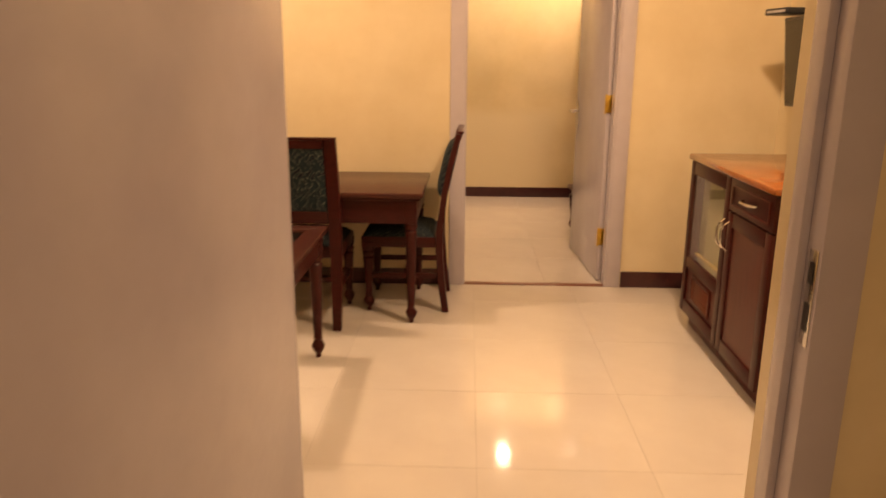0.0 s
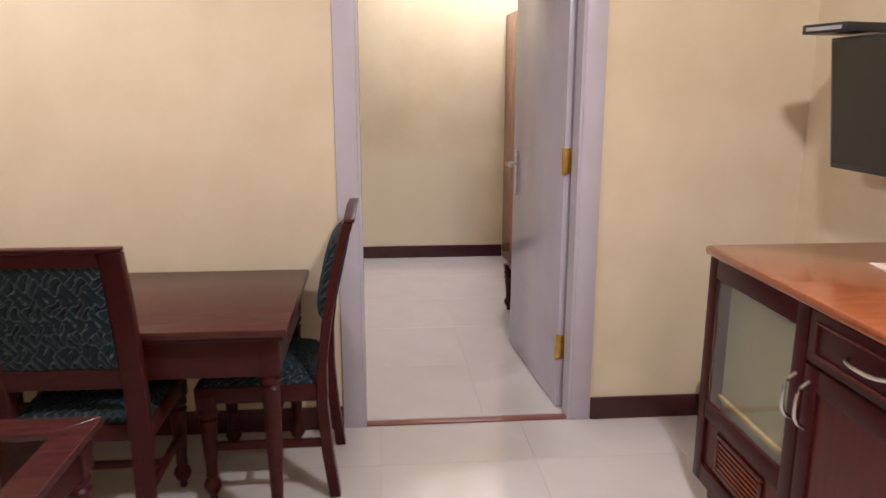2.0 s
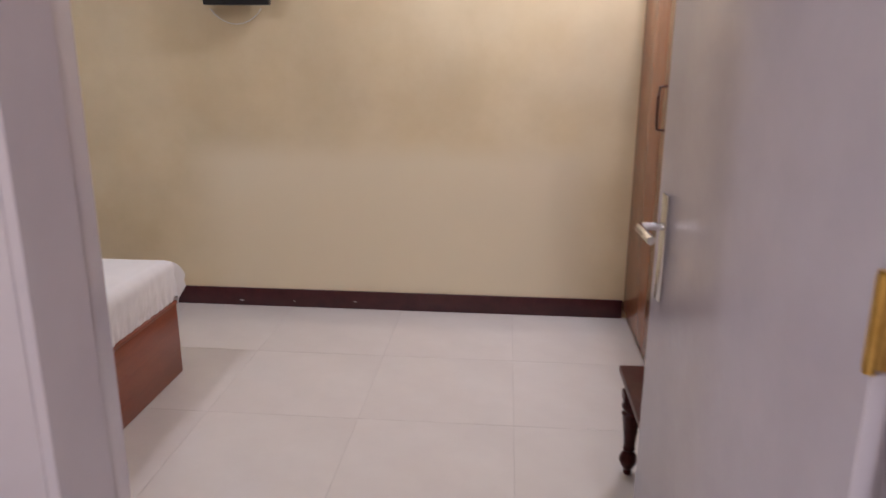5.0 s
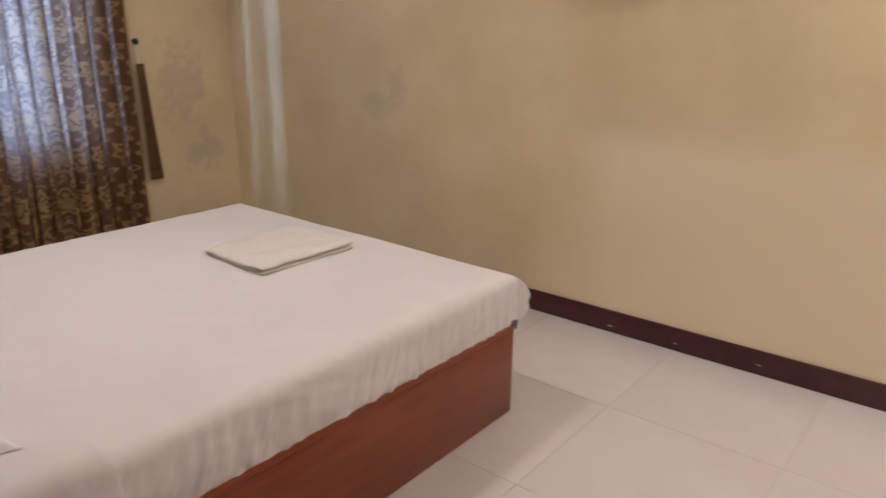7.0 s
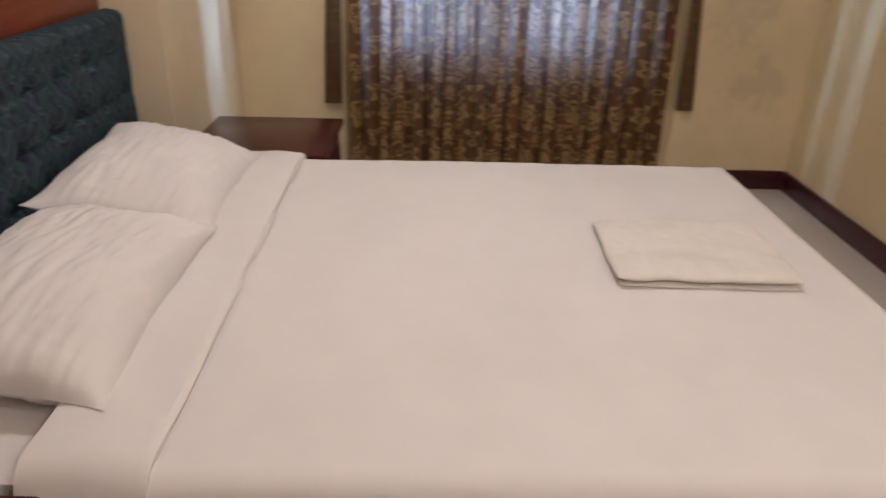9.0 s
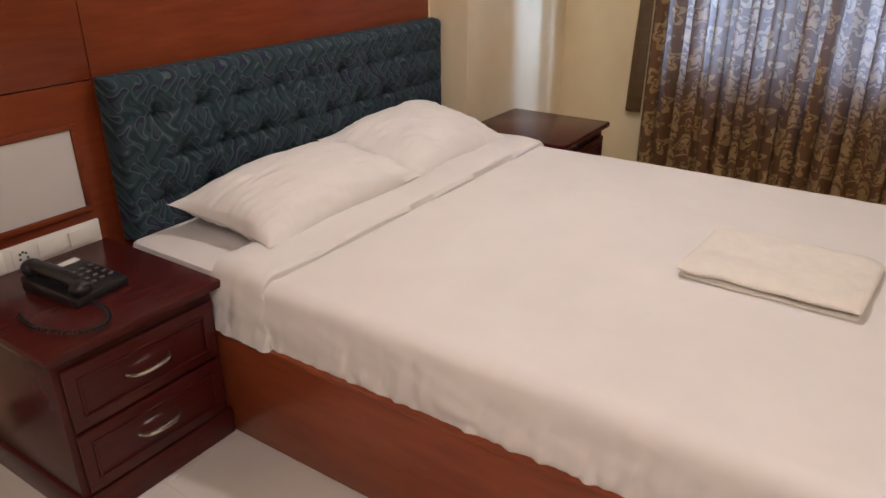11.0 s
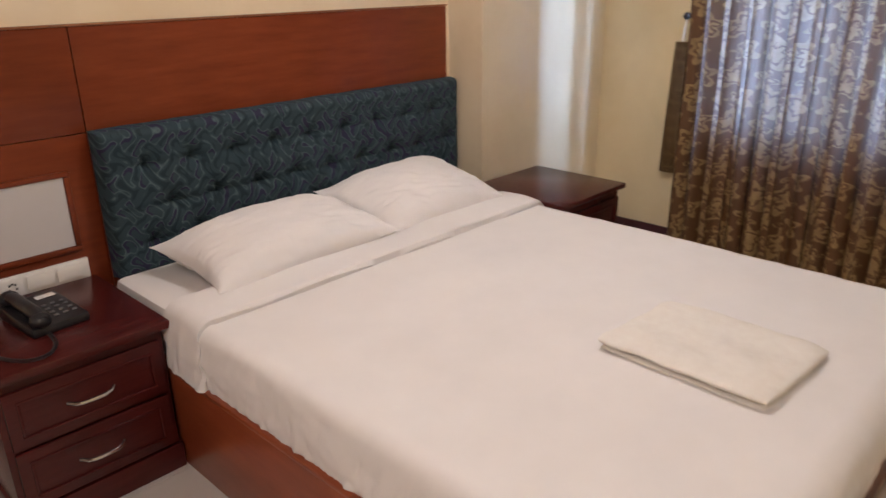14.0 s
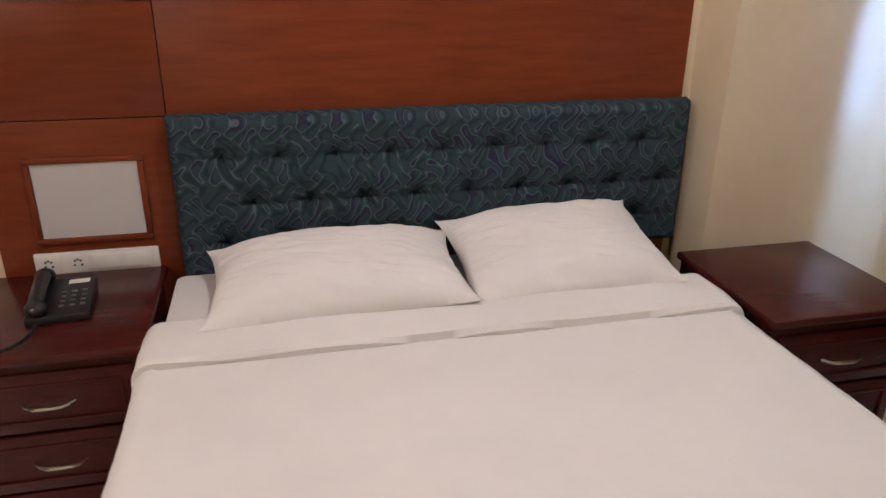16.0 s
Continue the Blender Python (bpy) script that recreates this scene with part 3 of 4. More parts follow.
def spread():
    """The tucked top sheet: folded back below the pillows, rounded over the edges and wrinkled down the sides."""
    xc, hw, y0, yf, top, r = (BX0 + BX1) / 2, (BX1 - BX0) / 2 - 0.012, 0.63, BY1 + 0.03, 0.511, 0.042
    reach, foot = 0.178, 0.225

    def over(s, edge):
        """How far out and how far down a point lies that is s along the cloth, past the rounded edge."""
        a = s - (edge - r)
        if a <= 0:
            return s, 0.0
        if a < r * math.pi / 2:
            return edge - r + r * math.sin(a / r), r - r * math.cos(a / r)
        return edge, r + a - r * math.pi / 2

    def place(u, v):
        sx = (2 * u - 1) * (hw + reach)
        sy = v * (yf - y0 + foot)
        ox, dx = over(abs(sx), hw)
        oy, dy = over(sy, yf - y0)
        x, y = xc + math.copysign(ox, sx), y0 + oy
        d = max(dx, dy) if min(dx, dy) <= 0 else math.hypot(dx, dy) * 0.86
        hem = 0.181 + (0.030 if dy > dx else 0.0)
        drop = min(d, hem)
        k = min(d / 0.182, 1.0)
        along = y if dx > dy else x
        gather = noise.noise((along * 26, drop * 5 + along * 3, 2.0)) + 0.7 * noise.noise((along * 48 + drop * 18, drop * 9, 6.0))
        slack = noise.noise((along * 5 + drop * 14, drop * 16, 4.0)) + 0.5 * noise.noise((along * 9 - drop * 30, drop * 10, 12.0))
        out = 0.0105 * k * gather + 0.016 * k * (1.3 - k) * slack + (0.034 if dy > dx else 0.006) * math.sin(k * math.pi * 0.9) - 0.003 * k ** 4
        if dx > 0:
            x += math.copysign(out, sx)
        if dy > 0:
            y += out
        flat = 0.004 * noise.noise((x * 2.2, y * 2.2, 7.0)) + 0.0016 * noise.noise((x * 9, y * 5, 5.0)) + 0.0014 * noise.noise((x * 3 + y * 14, y * 3, 9.0))
        # the band folded back over the top edge
        edge = 0.815 + 0.006 * noise.noise((u * 5, 3.0, 0.0)) + 0.012 * max(0.0, dx) / 0.18
        if y < edge and dy <= 0:
            q = (edge - y) / (edge - y0)
            roll = math.sqrt(max(0.0, 1 - (1 - min(1.0, q / 0.05)) ** 2))
            if q < 0.10:
                y += 0.010 * (1 - q / 0.10)
            lift = roll * (0.021 + 0.006 * math.sin(min(1.0, q) * math.pi) + 0.003 * noise.noise((x * 3, q * 2, 8.0)))
            flat += lift
            if dx > 0:
                x += math.copysign(0.7 * lift * k, sx)
        elif y - edge < 0.012 and dy <= 0 and dx <= 0:
            flat -= 0.004 * (1 - (y - edge) / 0.012)
        return (x, y, top - drop + flat * (1 - k))
    bm = grid(200, 320, place)
    return bm


sheet_ob = single("bed_sheet", spread(), SHEET, "white cotton top sheet folded back below the pillows, with creased sides", "bed sheet")


def pillow(name, at, rot, w, d, h, seed):
    def shape(s):
        def place(u, v):
            a, b = 2 * u - 1, 2 * v - 1
            ear = (abs(a) * abs(b)) ** 6
            pin = 1 + 0.065 * ear - 0.045 * (1 - abs(a * b))
            full = max(0.0, (1 - abs(a) ** 2.6)) ** 0.5 * max(0.0, (1 - abs(b) ** 2.6)) ** 0.5
            rim = 1 - full
            wr = 0.010 * noise.noise((a * 2.5 + seed, b * 2.5, s)) + 0.005 * noise.noise((a * 6 + b * 5, b * 6 + seed, s))
            crease = 0.006 * noise.noise((a * 4 + b * 13 + seed, b * 3 - a * 3, s + 2)) + 0.004 * rim * noise.noise((a * 22 + seed, b * 6, s))
            return (a * w / 2 * pin, b * d / 2 * pin + 0.012 * noise.noise((a * 2, seed, 1.0)), s * ((h * 0.62 if s > 0 else h * 0.36) * full + (wr + crease) * min(1, full * 3)) + 0.010 * ear)
        return place
    bm = grid(84, 64, shape(1))
    low = grid(84, 64, shape(-1))
    me = bpy.data.meshes.new("half")
    low.to_mesh(me)
    low.free()
    bm.from_mesh(me)
    bpy.data.meshes.remove(me)
    bmesh.ops.remove_doubles(bm, verts=bm.verts, dist=0.0005)
    ob = single(name, bm, SHEET, "plump white cotton pillow leaning on the headboard", "pillow", "bed pillows")
    ob.matrix_world = pose(*at, *rot)
    return ob


pillow("pillow", (-1.436, 0.498, 0.556), (-5, 1.0, 0), 0.68, 0.405, 0.18, 1.0)
pillow("pillow", (-2.082, 0.472, 0.567), (-12, 2.5, 0), 0.60, 0.43, 0.17, 5.0)


def towel():
    """Two soft layers: the upper one folded over with a round eastern edge."""
    ob = thing("towel", (-1.745, 1.88, 0.508), "folded cream terry towel lying on the bed", "towel", rz=-2.5)
    for i, (w, d, z0, h) in enumerate(((0.355, 0.42, 0.0, 0.015), (0.362, 0.43, 0.010, 0.030))):
        bm = bmesh.new()
        for side in (1, -1):
            def place(u, v, side=side, w=w, d=d, z0=z0, h=h, i=i):
                a, b = 2 * u - 1, 2 * v - 1
                a, b = math.sin(a * math.pi / 2), math.sin(b * math.pi / 2)
                round_x, round_y = math.sqrt(1 - 0.05 * b ** 8), math.sqrt(1 - 0.05 * a ** 8)
                thick = h / 2 * (max(0.0, 1 - abs(a) ** 9) * max(0.0, 1 - abs(b) ** 9)) ** 0.5
                x = a * w / 2 * round_x + 0.010 * noise.noise((b * 1.5, i * 3.0, 1.0))
                y = b * d / 2 * round_y + 0.010 * noise.noise((a * 1.5, i * 3.0, 2.0))
                sag = 0.006 * i * (a - 0.3) + 0.009 * noise.noise((a * 2.2, b * 2.2, 3.0 + i)) * i
                return (x, y, z0 + h / 2 + side * thick + sag)
            half = grid(40, 40, place)
            me = bpy.data.meshes.new("half")
            half.to_mesh(me)
            half.free()
            bm.from_mesh(me)
            bpy.data.meshes.remove(me)
        bmesh.ops.remove_doubles(bm, verts=bm.verts, dist=0.0004)
        part("fold", bm, TOWEL, ob)
    return ob


towel()

# ---- bed head wall ----
panel = thing("wall_panel", (0, 0, 0), "glossy red-brown veneered wall panel with grooves behind the bed", "wall panel")
part("board", boxes((-2.622, -0.998, 0.131, 0.155, 0.0, 1.263), bevel=0.0012), PANELW, panel)
part("board", boxes((-0.995, -0.49, 0.131, 0.155, 0.949, 1.263), bevel=0.0012), PANELW, panel)
part("board", boxes((-0.995, -0.49, 0.131, 0.155, 0.0, 0.946), bevel=0.0012), PANELW, panel)
part("top_edge", boxes((-2.625, -0.487, 0.131, 0.159, 1.2635, 1.27), bevel=0.001), WARD, panel, "pale wooden edging strip")
inset = thing("framed_panel", (-0.757, 0.155, 0.714), "grey frosted panel in a moulded wooden frame", "wall light panel")
part("pane", boxes((-0.142, 0.142, 0.0005, 0.006, -0.111, 0.111)), MIRROR, inset)
part("frame", boxes((-0.160, 0.160, 0.0005, 0.013, 0.1115, 0.129), (-0.160, 0.160, 0.0005, 0.013, -0.129, -0.1115), (-0.160, -0.1425, 0.0005, 0.013, -0.111, 0.111), (0.1425, 0.160, 0.0005, 0.013, -0.111, 0.111), bevel=0.004), PANELW, inset)
sw = thing("switchboard", (-0.751, 0.1555, 0.524), "white switchboard with sockets and two rocker switches", "switchboard")
part("plate", boxes((-0.174, 0.174, 0, 0.012, -0.034, 0.034), bevel=0.004), WHITEP, sw)
for x0 in (-0.155, -0.066):
    part("switch", boxes((x0, x0 + 0.08, 0.0125, 0.019, -0.022, 0.024), bevel=0.003), WHITEP, sw)
for x in (0.055, 0.135):
    sock = part("socket", boxes((x - 0.03, x + 0.03, 0.0125, 0.0145, -0.028, 0.028), bevel=0.001), WHITEP, sw)
    bm = bmesh.new()
    for a, b in ((0, 0.012), (-0.010, -0.006), (0.010, -0.006), (-0.008, 0.008), (0.008, 0.008)):
        box(bm, x + a - 0.003, x + a + 0.003, 0.0145, 0.0152, b - 0.003, b + 0.003)
    part("socket_hole", bm, BLACK, sock)


def tufted(w, h, depth):
    """An upholstered board with staggered rows of pulled-in buttons and pleats between them."""
    rows = (0.118, -0.02, -0.14)
    tufts = [(0.6745 - (0.083 if j == 1 else 0.0) - 0.166 * i, b) for j, b in enumerate(rows) for i in range(9)]

    def place(u, v):
        x, z = (u - 0.5) * w, (v - 0.5) * h
        e = min(min(u, 1 - u) * w, min(v, 1 - v) * h)
        k = min(1.0, e / 0.03)
        y = depth * math.sqrt(max(0.0, 1 - (1 - k) ** 2))
        for b in rows:
            y -= 0.003 * math.exp(-((z - b) / 0.011) ** 2) * k
        for a, b in tufts:
            dx, dz = x - a, z - b
            d2 = dx * dx + dz * dz
            if d2 < 0.02:
                fold = 0.5 + 0.5 * math.cos(6 * math.atan2(dz, dx))
                y -= k * (0.016 * math.exp(-d2 / 0.00018) + 0.018 * math.exp(-d2 / 0.0016) + 0.009 * fold * math.exp(-d2 / 0.0016))
        y += k * (0.002 * noise.noise((x * 14, z * 14, 2)) + 0.004 * noise.noise((x * 4, z * 5, 6)))
        return (x, max(y, 0.0), z + 0.004 * noise.noise((x * 6, 0.0, 1.0)) * (2 * v - 1))
    return grid(260, 90, place)


head = thing("headboard", (-1.8125, 0.158, 0.710), "tufted headboard in teal swirl-patterned fabric", "headboard")
part("backing", boxes((-0.808, 0.808, -0.001, 0.012, -0.238, 0.238), bevel=0.003), DARKW, head)
bm = tufted(1.64, 0.492, 0.062)
bmesh.ops.translate(bm, verts=bm.verts, vec=(0, 0.0125, 0))
part("cushion", bm, HEADF, head)


# ---- nightstands ----
def pull(bm, c, span, out, axis):
    """A bowed bar handle round c, along axis x or y, standing off the front by out."""
    pts = []
    for i in range(9):
        s = i / 8 * 2 - 1
        off = out * (1 - abs(s) ** 4)
        pts.append((c[0] + s * span / 2, c[1] + off, c[2]) if axis == "x" else (c[0] + off, c[1] + s * span / 2, c[2]) if axis == "y" else (c[0] + off, c[1], c[2] + s * span / 2))
    return tube(bm, pts, 0.0055)


def nightstand(at, w, d, h, label):
    """Front towards +y, with the origin at the middle of the back."""
    ns = thing("nightstand", at, label, "nightstand", "nightstands")
    part("body", boxes((-w / 2 + 0.02, w / 2 - 0.02, 0.0, d - 0.03, 0.085, h - 0.026), bevel=0.002), NIGHTW, ns)
    part("plinth", boxes((-w / 2 + 0.012, w / 2 - 0.012, 0.0, d - 0.018, 0.0, 0.0845), bevel=0.004), NIGHTW, ns)
    bm = boxes((-w / 2, w / 2, 0.0, d, h - 0.025, h), bevel=0.007)
    part("top", bm, NIGHTW, ns)
    for z0, z1 in ((0.095, 0.262), (0.272, 0.438)):
        z1 = min(z1, h - 0.04)
        dr = part("drawer", boxes((-w / 2 + 0.035, w / 2 - 0.035, d - 0.0295, d - 0.014, z0, z1), bevel=0.004), NIGHTW, ns)
        x, zz = w / 2 - 0.035, 0.028
        part("moulding", boxes((-x + zz, x - zz, d - 0.0135, d - 0.008, z0 + zz, z0 + zz + 0.008), (-x + zz, x - zz, d - 0.0135, d - 0.008, z1 - zz - 0.008, z1 - zz), (-x + zz, -x + zz + 0.008, d - 0.0135, d - 0.008, z0 + zz + 0.0085, z1 - zz - 0.0085), (x - zz - 0.008, x - zz, d - 0.0135, d - 0.008, z0 + zz + 0.0085, z1 - zz - 0.0085), bevel=0.002), NIGHTW, dr)
        bm = bmesh.new()
        pull(bm, (0, d - 0.014, (z0 + z1) / 2), 0.12, 0.028, "x")
        part("handle", bm, CHROME, dr, "bowed chrome handle")
    return ns


nightstand((-0.703, 0.156, 0), 0.48, 0.513, 0.492, "dark mahogany nightstand with two drawers, telephone on top")
nightstand((-2.785, 0.385, 0), 0.49, 0.505, 0.497, "dark mahogany nightstand with two drawers, bare top")

phone = thing("telephone", (-0.703, 0.40, 0.492), "black corded desk telephone on the nightstand", "telephone", rz=186)
bm = boxes((-0.075, 0.075, -0.10, 0.10, 0.0, 0.03), bevel=0.008)
for v in bm.verts:
    if v.co.z > 0.015:
        v.co.z += 0.10 * (v.co.y + 0.1)
part("body", bm, BLACK, phone)
bm = bmesh.new()
tube(bm, [(-0.045, -0.10, 0.050), (-0.045, -0.06, 0.068), (-0.045, 0.04, 0.078), (-0.045, 0.09, 0.074)], 0.019, 10)
bmesh.ops.create_uvsphere(bm, u_segments=12, v_segments=8, radius=0.027, matrix=Matrix.Translation((-0.045, -0.085, 0.05)))
bmesh.ops.create_uvsphere(bm, u_segments=12, v_segments=8, radius=0.027, matrix=Matrix.Translation((-0.045, 0.085, 0.068)))
part("handset", bm, BLACK, phone)
phone.scale = (1.05, 1.05, 0.85)
for i in range(3):
    for j in range(4):
        x, y = 0.007 + 0.024 * i, -0.06 + 0.024 * j
        part("key", boxes((x - 0.006, x + 0.006, y - 0.0035, y + 0.0035, 0.030 + 0.1 * (y + 0.1), 0.036 + 0.1 * (y + 0.1)), bevel=0.002), KEYPAD, phone)
part("label_card", boxes((0.012, 0.062, 0.056, 0.08, 0.047, 0.0485)), WHITEP, phone)
bm = bmesh.new()
pts = []
for i in range(260):
    s = i / 259
    turn = s * math.pi * 1.3
    cx = -0.108 + 0.064 * math.cos(turn) - 0.012 * s
    cy = -0.112 - 0.118 * math.sin(turn)
    a = s * math.tau * 42
    pts.append((cx + 0.005 * math.cos(a), cy, 0.008 + 0.005 * math.sin(a) + 0.006))
tube(bm, pts, 0.002, 5)
part("coiled_cord", bm, BLACK, phone)

# ---- bedroom: wardrobe, luggage bench, small television ----
ward = thing("wardrobe", (1.105, 2.2, 0), "tall brown laminate wardrobe with a dark pull handle", "wardrobe")
part("body", boxes((0.02, 0.59, -0.25, 0.885, 0.0, 1.96), bevel=0.003), WARD, ward)
for y0, y1 in ((-0.248, 0.314), (0.320, 0.883)):
    leaf = part("door", boxes((0.0, 0.0195, y0, y1, 0.05, 1.955), bevel=0.002), WARD, ward)
bm = bmesh.new()
tube(bm, [(0.0, 0.26, 1.06), (-0.026, 0.26, 1.065), (-0.03, 0.26, 1.10), (-0.03, 0.26, 1.20), (-0.026, 0.26, 1.235), (0.0, 0.26, 1.24)], 0.006)
part("handle", bm, SKIRT, leaf, "dark red pull handle")

LEG = [(0.011, 0.0), (0.014, 0.008), (0.012, 0.018), (0.022, 0.032), (0.031, 0.052), (0.031, 0.062), (0.022, 0.080), (0.017, 0.088), (0.0215, 0.096), (0.0185, 0.104)]


def turned_leg(height, square, n=14):
    """A tapered turned leg with a ball foot, rings at the neck and a square block on top."""
    bm = bmesh.new()
    prof = LEG + [(0.021, 0.14), (0.030, height - square - 0.055), (0.0335, height - square - 0.045), (0.026, height - square - 0.036), (0.034, height - square - 0.022), (0.034, height - square - 0.012), (0.024, height - square)]
    lathe(bm, prof, n=n)
    box(bm, -0.032, 0.032, -0.032, 0.032, height - square - 0.001, height, 0.003)
    return bm


bench = thing("luggage_bench", (1.0, 1.38, 0), "low dark wooden bench with turned legs", "bench")
part("top", boxes((-0.145, 0.10, -0.25, 0.25, 0.352, 0.378), bevel=0.006), DARKW, bench)
part("apron", boxes((-0.115, 0.08, -0.22, 0.22, 0.30, 0.3515), bevel=0.002), DARKW, bench)
for x in (-0.10, 0.065):
    for y in (-0.205, 0.205):
        bm = turned_leg(0.30, 0.03, 10)
        bmesh.ops.translate(bm, verts=bm.verts, vec=(x, y, 0))
        part("leg", bm, DARKW, bench)

small_tv = thing("small_television", (-0.87, 3.02, 1.58), "small black television on a wall bracket with a hanging cable", "television")
part("casing", boxes((-0.165, 0.165, -0.03, 0.02, 0.0, 0.24), bevel=0.008), BLACK, small_tv)
part("screen", boxes((-0.145, 0.145, -0.0325, -0.0305, 0.025, 0.22)), SCREEN, small_tv)
part("bracket", boxes((-0.05, 0.05, 0.0205, 0.066, 0.08, 0.18), bevel=0.004), BLACK, small_tv)
bm = bmesh.new()
tube(bm, [(-0.16 + 0.26 * s / 12, 0.055, -0.012 - 0.075 * math.sin(math.pi * s / 12) ** 0.7) for s in range(13)], 0.003, 6)
part("cable", bm, WHITEP, small_tv)

# ---- living room: dining set ----
table = thing("dining_table", (-0.80, -0.41, 0), "dark mahogany dining table with turned legs", "table")
part("tabletop", boxes((-0.60, 0.60, -0.365, 0.365, 0.683, 0.71), bevel=0.007), TOPW, table)
for r in ((-0.565, 0.565, -0.325, -0.303), (-0.565, 0.565, 0.303, 0.325), (-0.565, -0.543, -0.302, 0.302), (0.543, 0.565, -0.302, 0.302)):
    part("apron", boxes((*r, 0.545, 0.667), bevel=0.002), DARKW, table)
part("moulding", boxes((-0.585, 0.585, -0.35, 0.35, 0.668, 0.6825), bevel=0.005), DARKW, table)
for x in (-0.535, 0.535):
    for y in (-0.295, 0.295):
        bm = turned_leg(0.67, 0.125)
        bmesh.ops.translate(bm, verts=bm.verts, vec=(x, y, 0))
        part("leg", bm, DARKW, table)


def chair_back_post(x):
    """A raked rear leg running up into the back."""
    bm = bmesh.new()
    line = [(-0.235, 0.0), (-0.212, 0.18), (-0.200, 0.36), (-0.204, 0.50), (-0.226, 0.66), (-0.258, 0.82), (-0.300, 0.985)]
    rings = []
    for y, z in line:
        t = 0.019 if z < 0.4 else 0.017 - 0.004 * (z - 0.4)
        w = 0.022 + 0.010 * min(z / 0.5, 1)
        rings.append([bm.verts.new(p) for p in ((x - w, y - t, z), (x + w, y - t, z), (x + w, y + t, z), (x - w, y + t, z))])
    for a, b in zip(rings, rings[1:]):
        for i in range(4):
            bm.faces.new((a[i], a[(i + 1) % 4], b[(i + 1) % 4], b[i]))
    bm.faces.new(rings[0][::-1])
    bm.faces.new(rings[-1])
    bmesh.ops.bevel(bm, geom=bm.edges[:], offset=0.003, segments=1, affect="EDGES")
    return bm


def raked(bm, base=0.60):
    """Lean a backrest piece with the posts."""
    for v in bm.verts:
        k = (v.co.z - base)
        v.co.y += -0.218 - 0.205 * k - 0.06 * max(k, 0) ** 2
    return bm


def cushion(w, d, h, z, y=0.0):
    def place(u, v):
        a, b = 2 * u - 1, 2 * v - 1
        return (a * w / 2, y + b * d / 2, z + h * (max(0, 1 - abs(a) ** 5) * max(0, 1 - abs(b) ** 5)) ** 0.5)
    return grid(18, 18, place)


def chair(m):
    c = thing("dining_chair", (0, 0, 0), "dark mahogany dining chair with blue swirl-patterned upholstery", "chair", "chairs round the dining table")
    for x in (-0.192, 0.192):
        part("rear_leg", chair_back_post(x), DARKW, c)
        bm = turned_leg(0.40, 0.05, 12)
        bmesh.ops.translate(bm, verts=bm.verts, vec=(x - math.copysign(0.005, x), 0.19, 0))
        part("front_leg", bm, DARKW, c)
        part("stretcher", boxes((x - 0.010, x + 0.010, -0.192, 0.172, 0.19, 0.22), bevel=0.003), DARKW, c)
    part("cross_stretcher", boxes((-0.181, 0.181, -0.02, 0.0, 0.193, 0.217), bevel=0.003), DARKW, c)
    part("seat_frame", boxes((-0.215, 0.215, -0.182, 0.225, 0.37, 0.428), bevel=0.005), DARKW, c)
    part("seat", cushion(0.41, 0.39, 0.045, 0.429, 0.022), CHAIRF, c)
    bm = boxes((-0.159, 0.159, -0.015, 0.013, 0.945, 0.985))
    part("top_rail", raked(bm), DARKW, c)
    part("top_cap", raked(boxes((-0.225, 0.225, -0.019, 0.017, 0.9855, 1.0), bevel=0.004)), DARKW, c)
    part("lower_rail", raked(boxes((-0.159, 0.159, -0.013, 0.012, 0.56, 0.625))), DARKW, c)
    bm = bmesh.new()
    for s in (1, -1):
        g = grid(14, 14, lambda u, v: ((u - 0.5) * 0.318, s * (0.008 + (0.050 if s > 0 else 0.008) * (max(0, 1 - abs(2 * u - 1) ** 4) * max(0, 1 - abs(2 * v - 1) ** 4)) ** 0.5), 0.625 + 0.32 * v))
        me = bpy.data.meshes.new("pad")
        g.to_mesh(me)
        g.free()
        bm.from_mesh(me)
        bpy.data.meshes.remove(me)
    part("backrest", raked(bm), CHAIRF, c)
    c.matrix_basis = m
    return c


first = chair(pose(-0.83, -0.605, 0))
copy_thing(first, pose(-0.325, -0.325, 0, 0, 0, 90))
copy_thing(first, pose(-1.40, -0.33, 0, 0, 0, -88))

# ---- coffee table ----
cof = thing("coffee_table", (-0.93, -1.515, 0), "dark mahogany coffee table with an inset glass top and turned legs", "coffee table")
W, D = 0.32, 0.378
for name, corners in (("rail", ((-W, -D), (W, -D), (W - 0.085, -D + 0.085), (-W + 0.085, -D + 0.085))), ("rail", ((W, -D), (W, D), (W - 0.085, D - 0.085), (W - 0.085, -D + 0.085))),
                      ("rail", ((W, D), (-W, D), (-W + 0.085, D - 0.085), (W - 0.085, D - 0.085))), ("rail", ((-W, D), (-W, -D), (-W + 0.085, -D + 0.085), (-W + 0.085, D - 0.085)))):
    bm = bmesh.new()
    f = bm.faces.new([bm.verts.new((x, y, 0.597)) for x, y in corners])
    ex = bmesh.ops.extrude_face_region(bm, geom=[f])
    bmesh.ops.translate(bm, verts=[v for v in ex["geom"] if isinstance(v, bmesh.types.BMVert)], vec=(0, 0, 0.024))
    bmesh.ops.bevel(bm, geom=bm.edges[:], offset=0.0025, segments=1, affect="EDGES")
    part(name, bm, TOPW, cof)
part("glass_top", boxes((-W + 0.08, W - 0.08, -D + 0.08, D - 0.08, 0.606, 0.6125)), GLASS, cof, "clear glass inset").visible_shadow = False
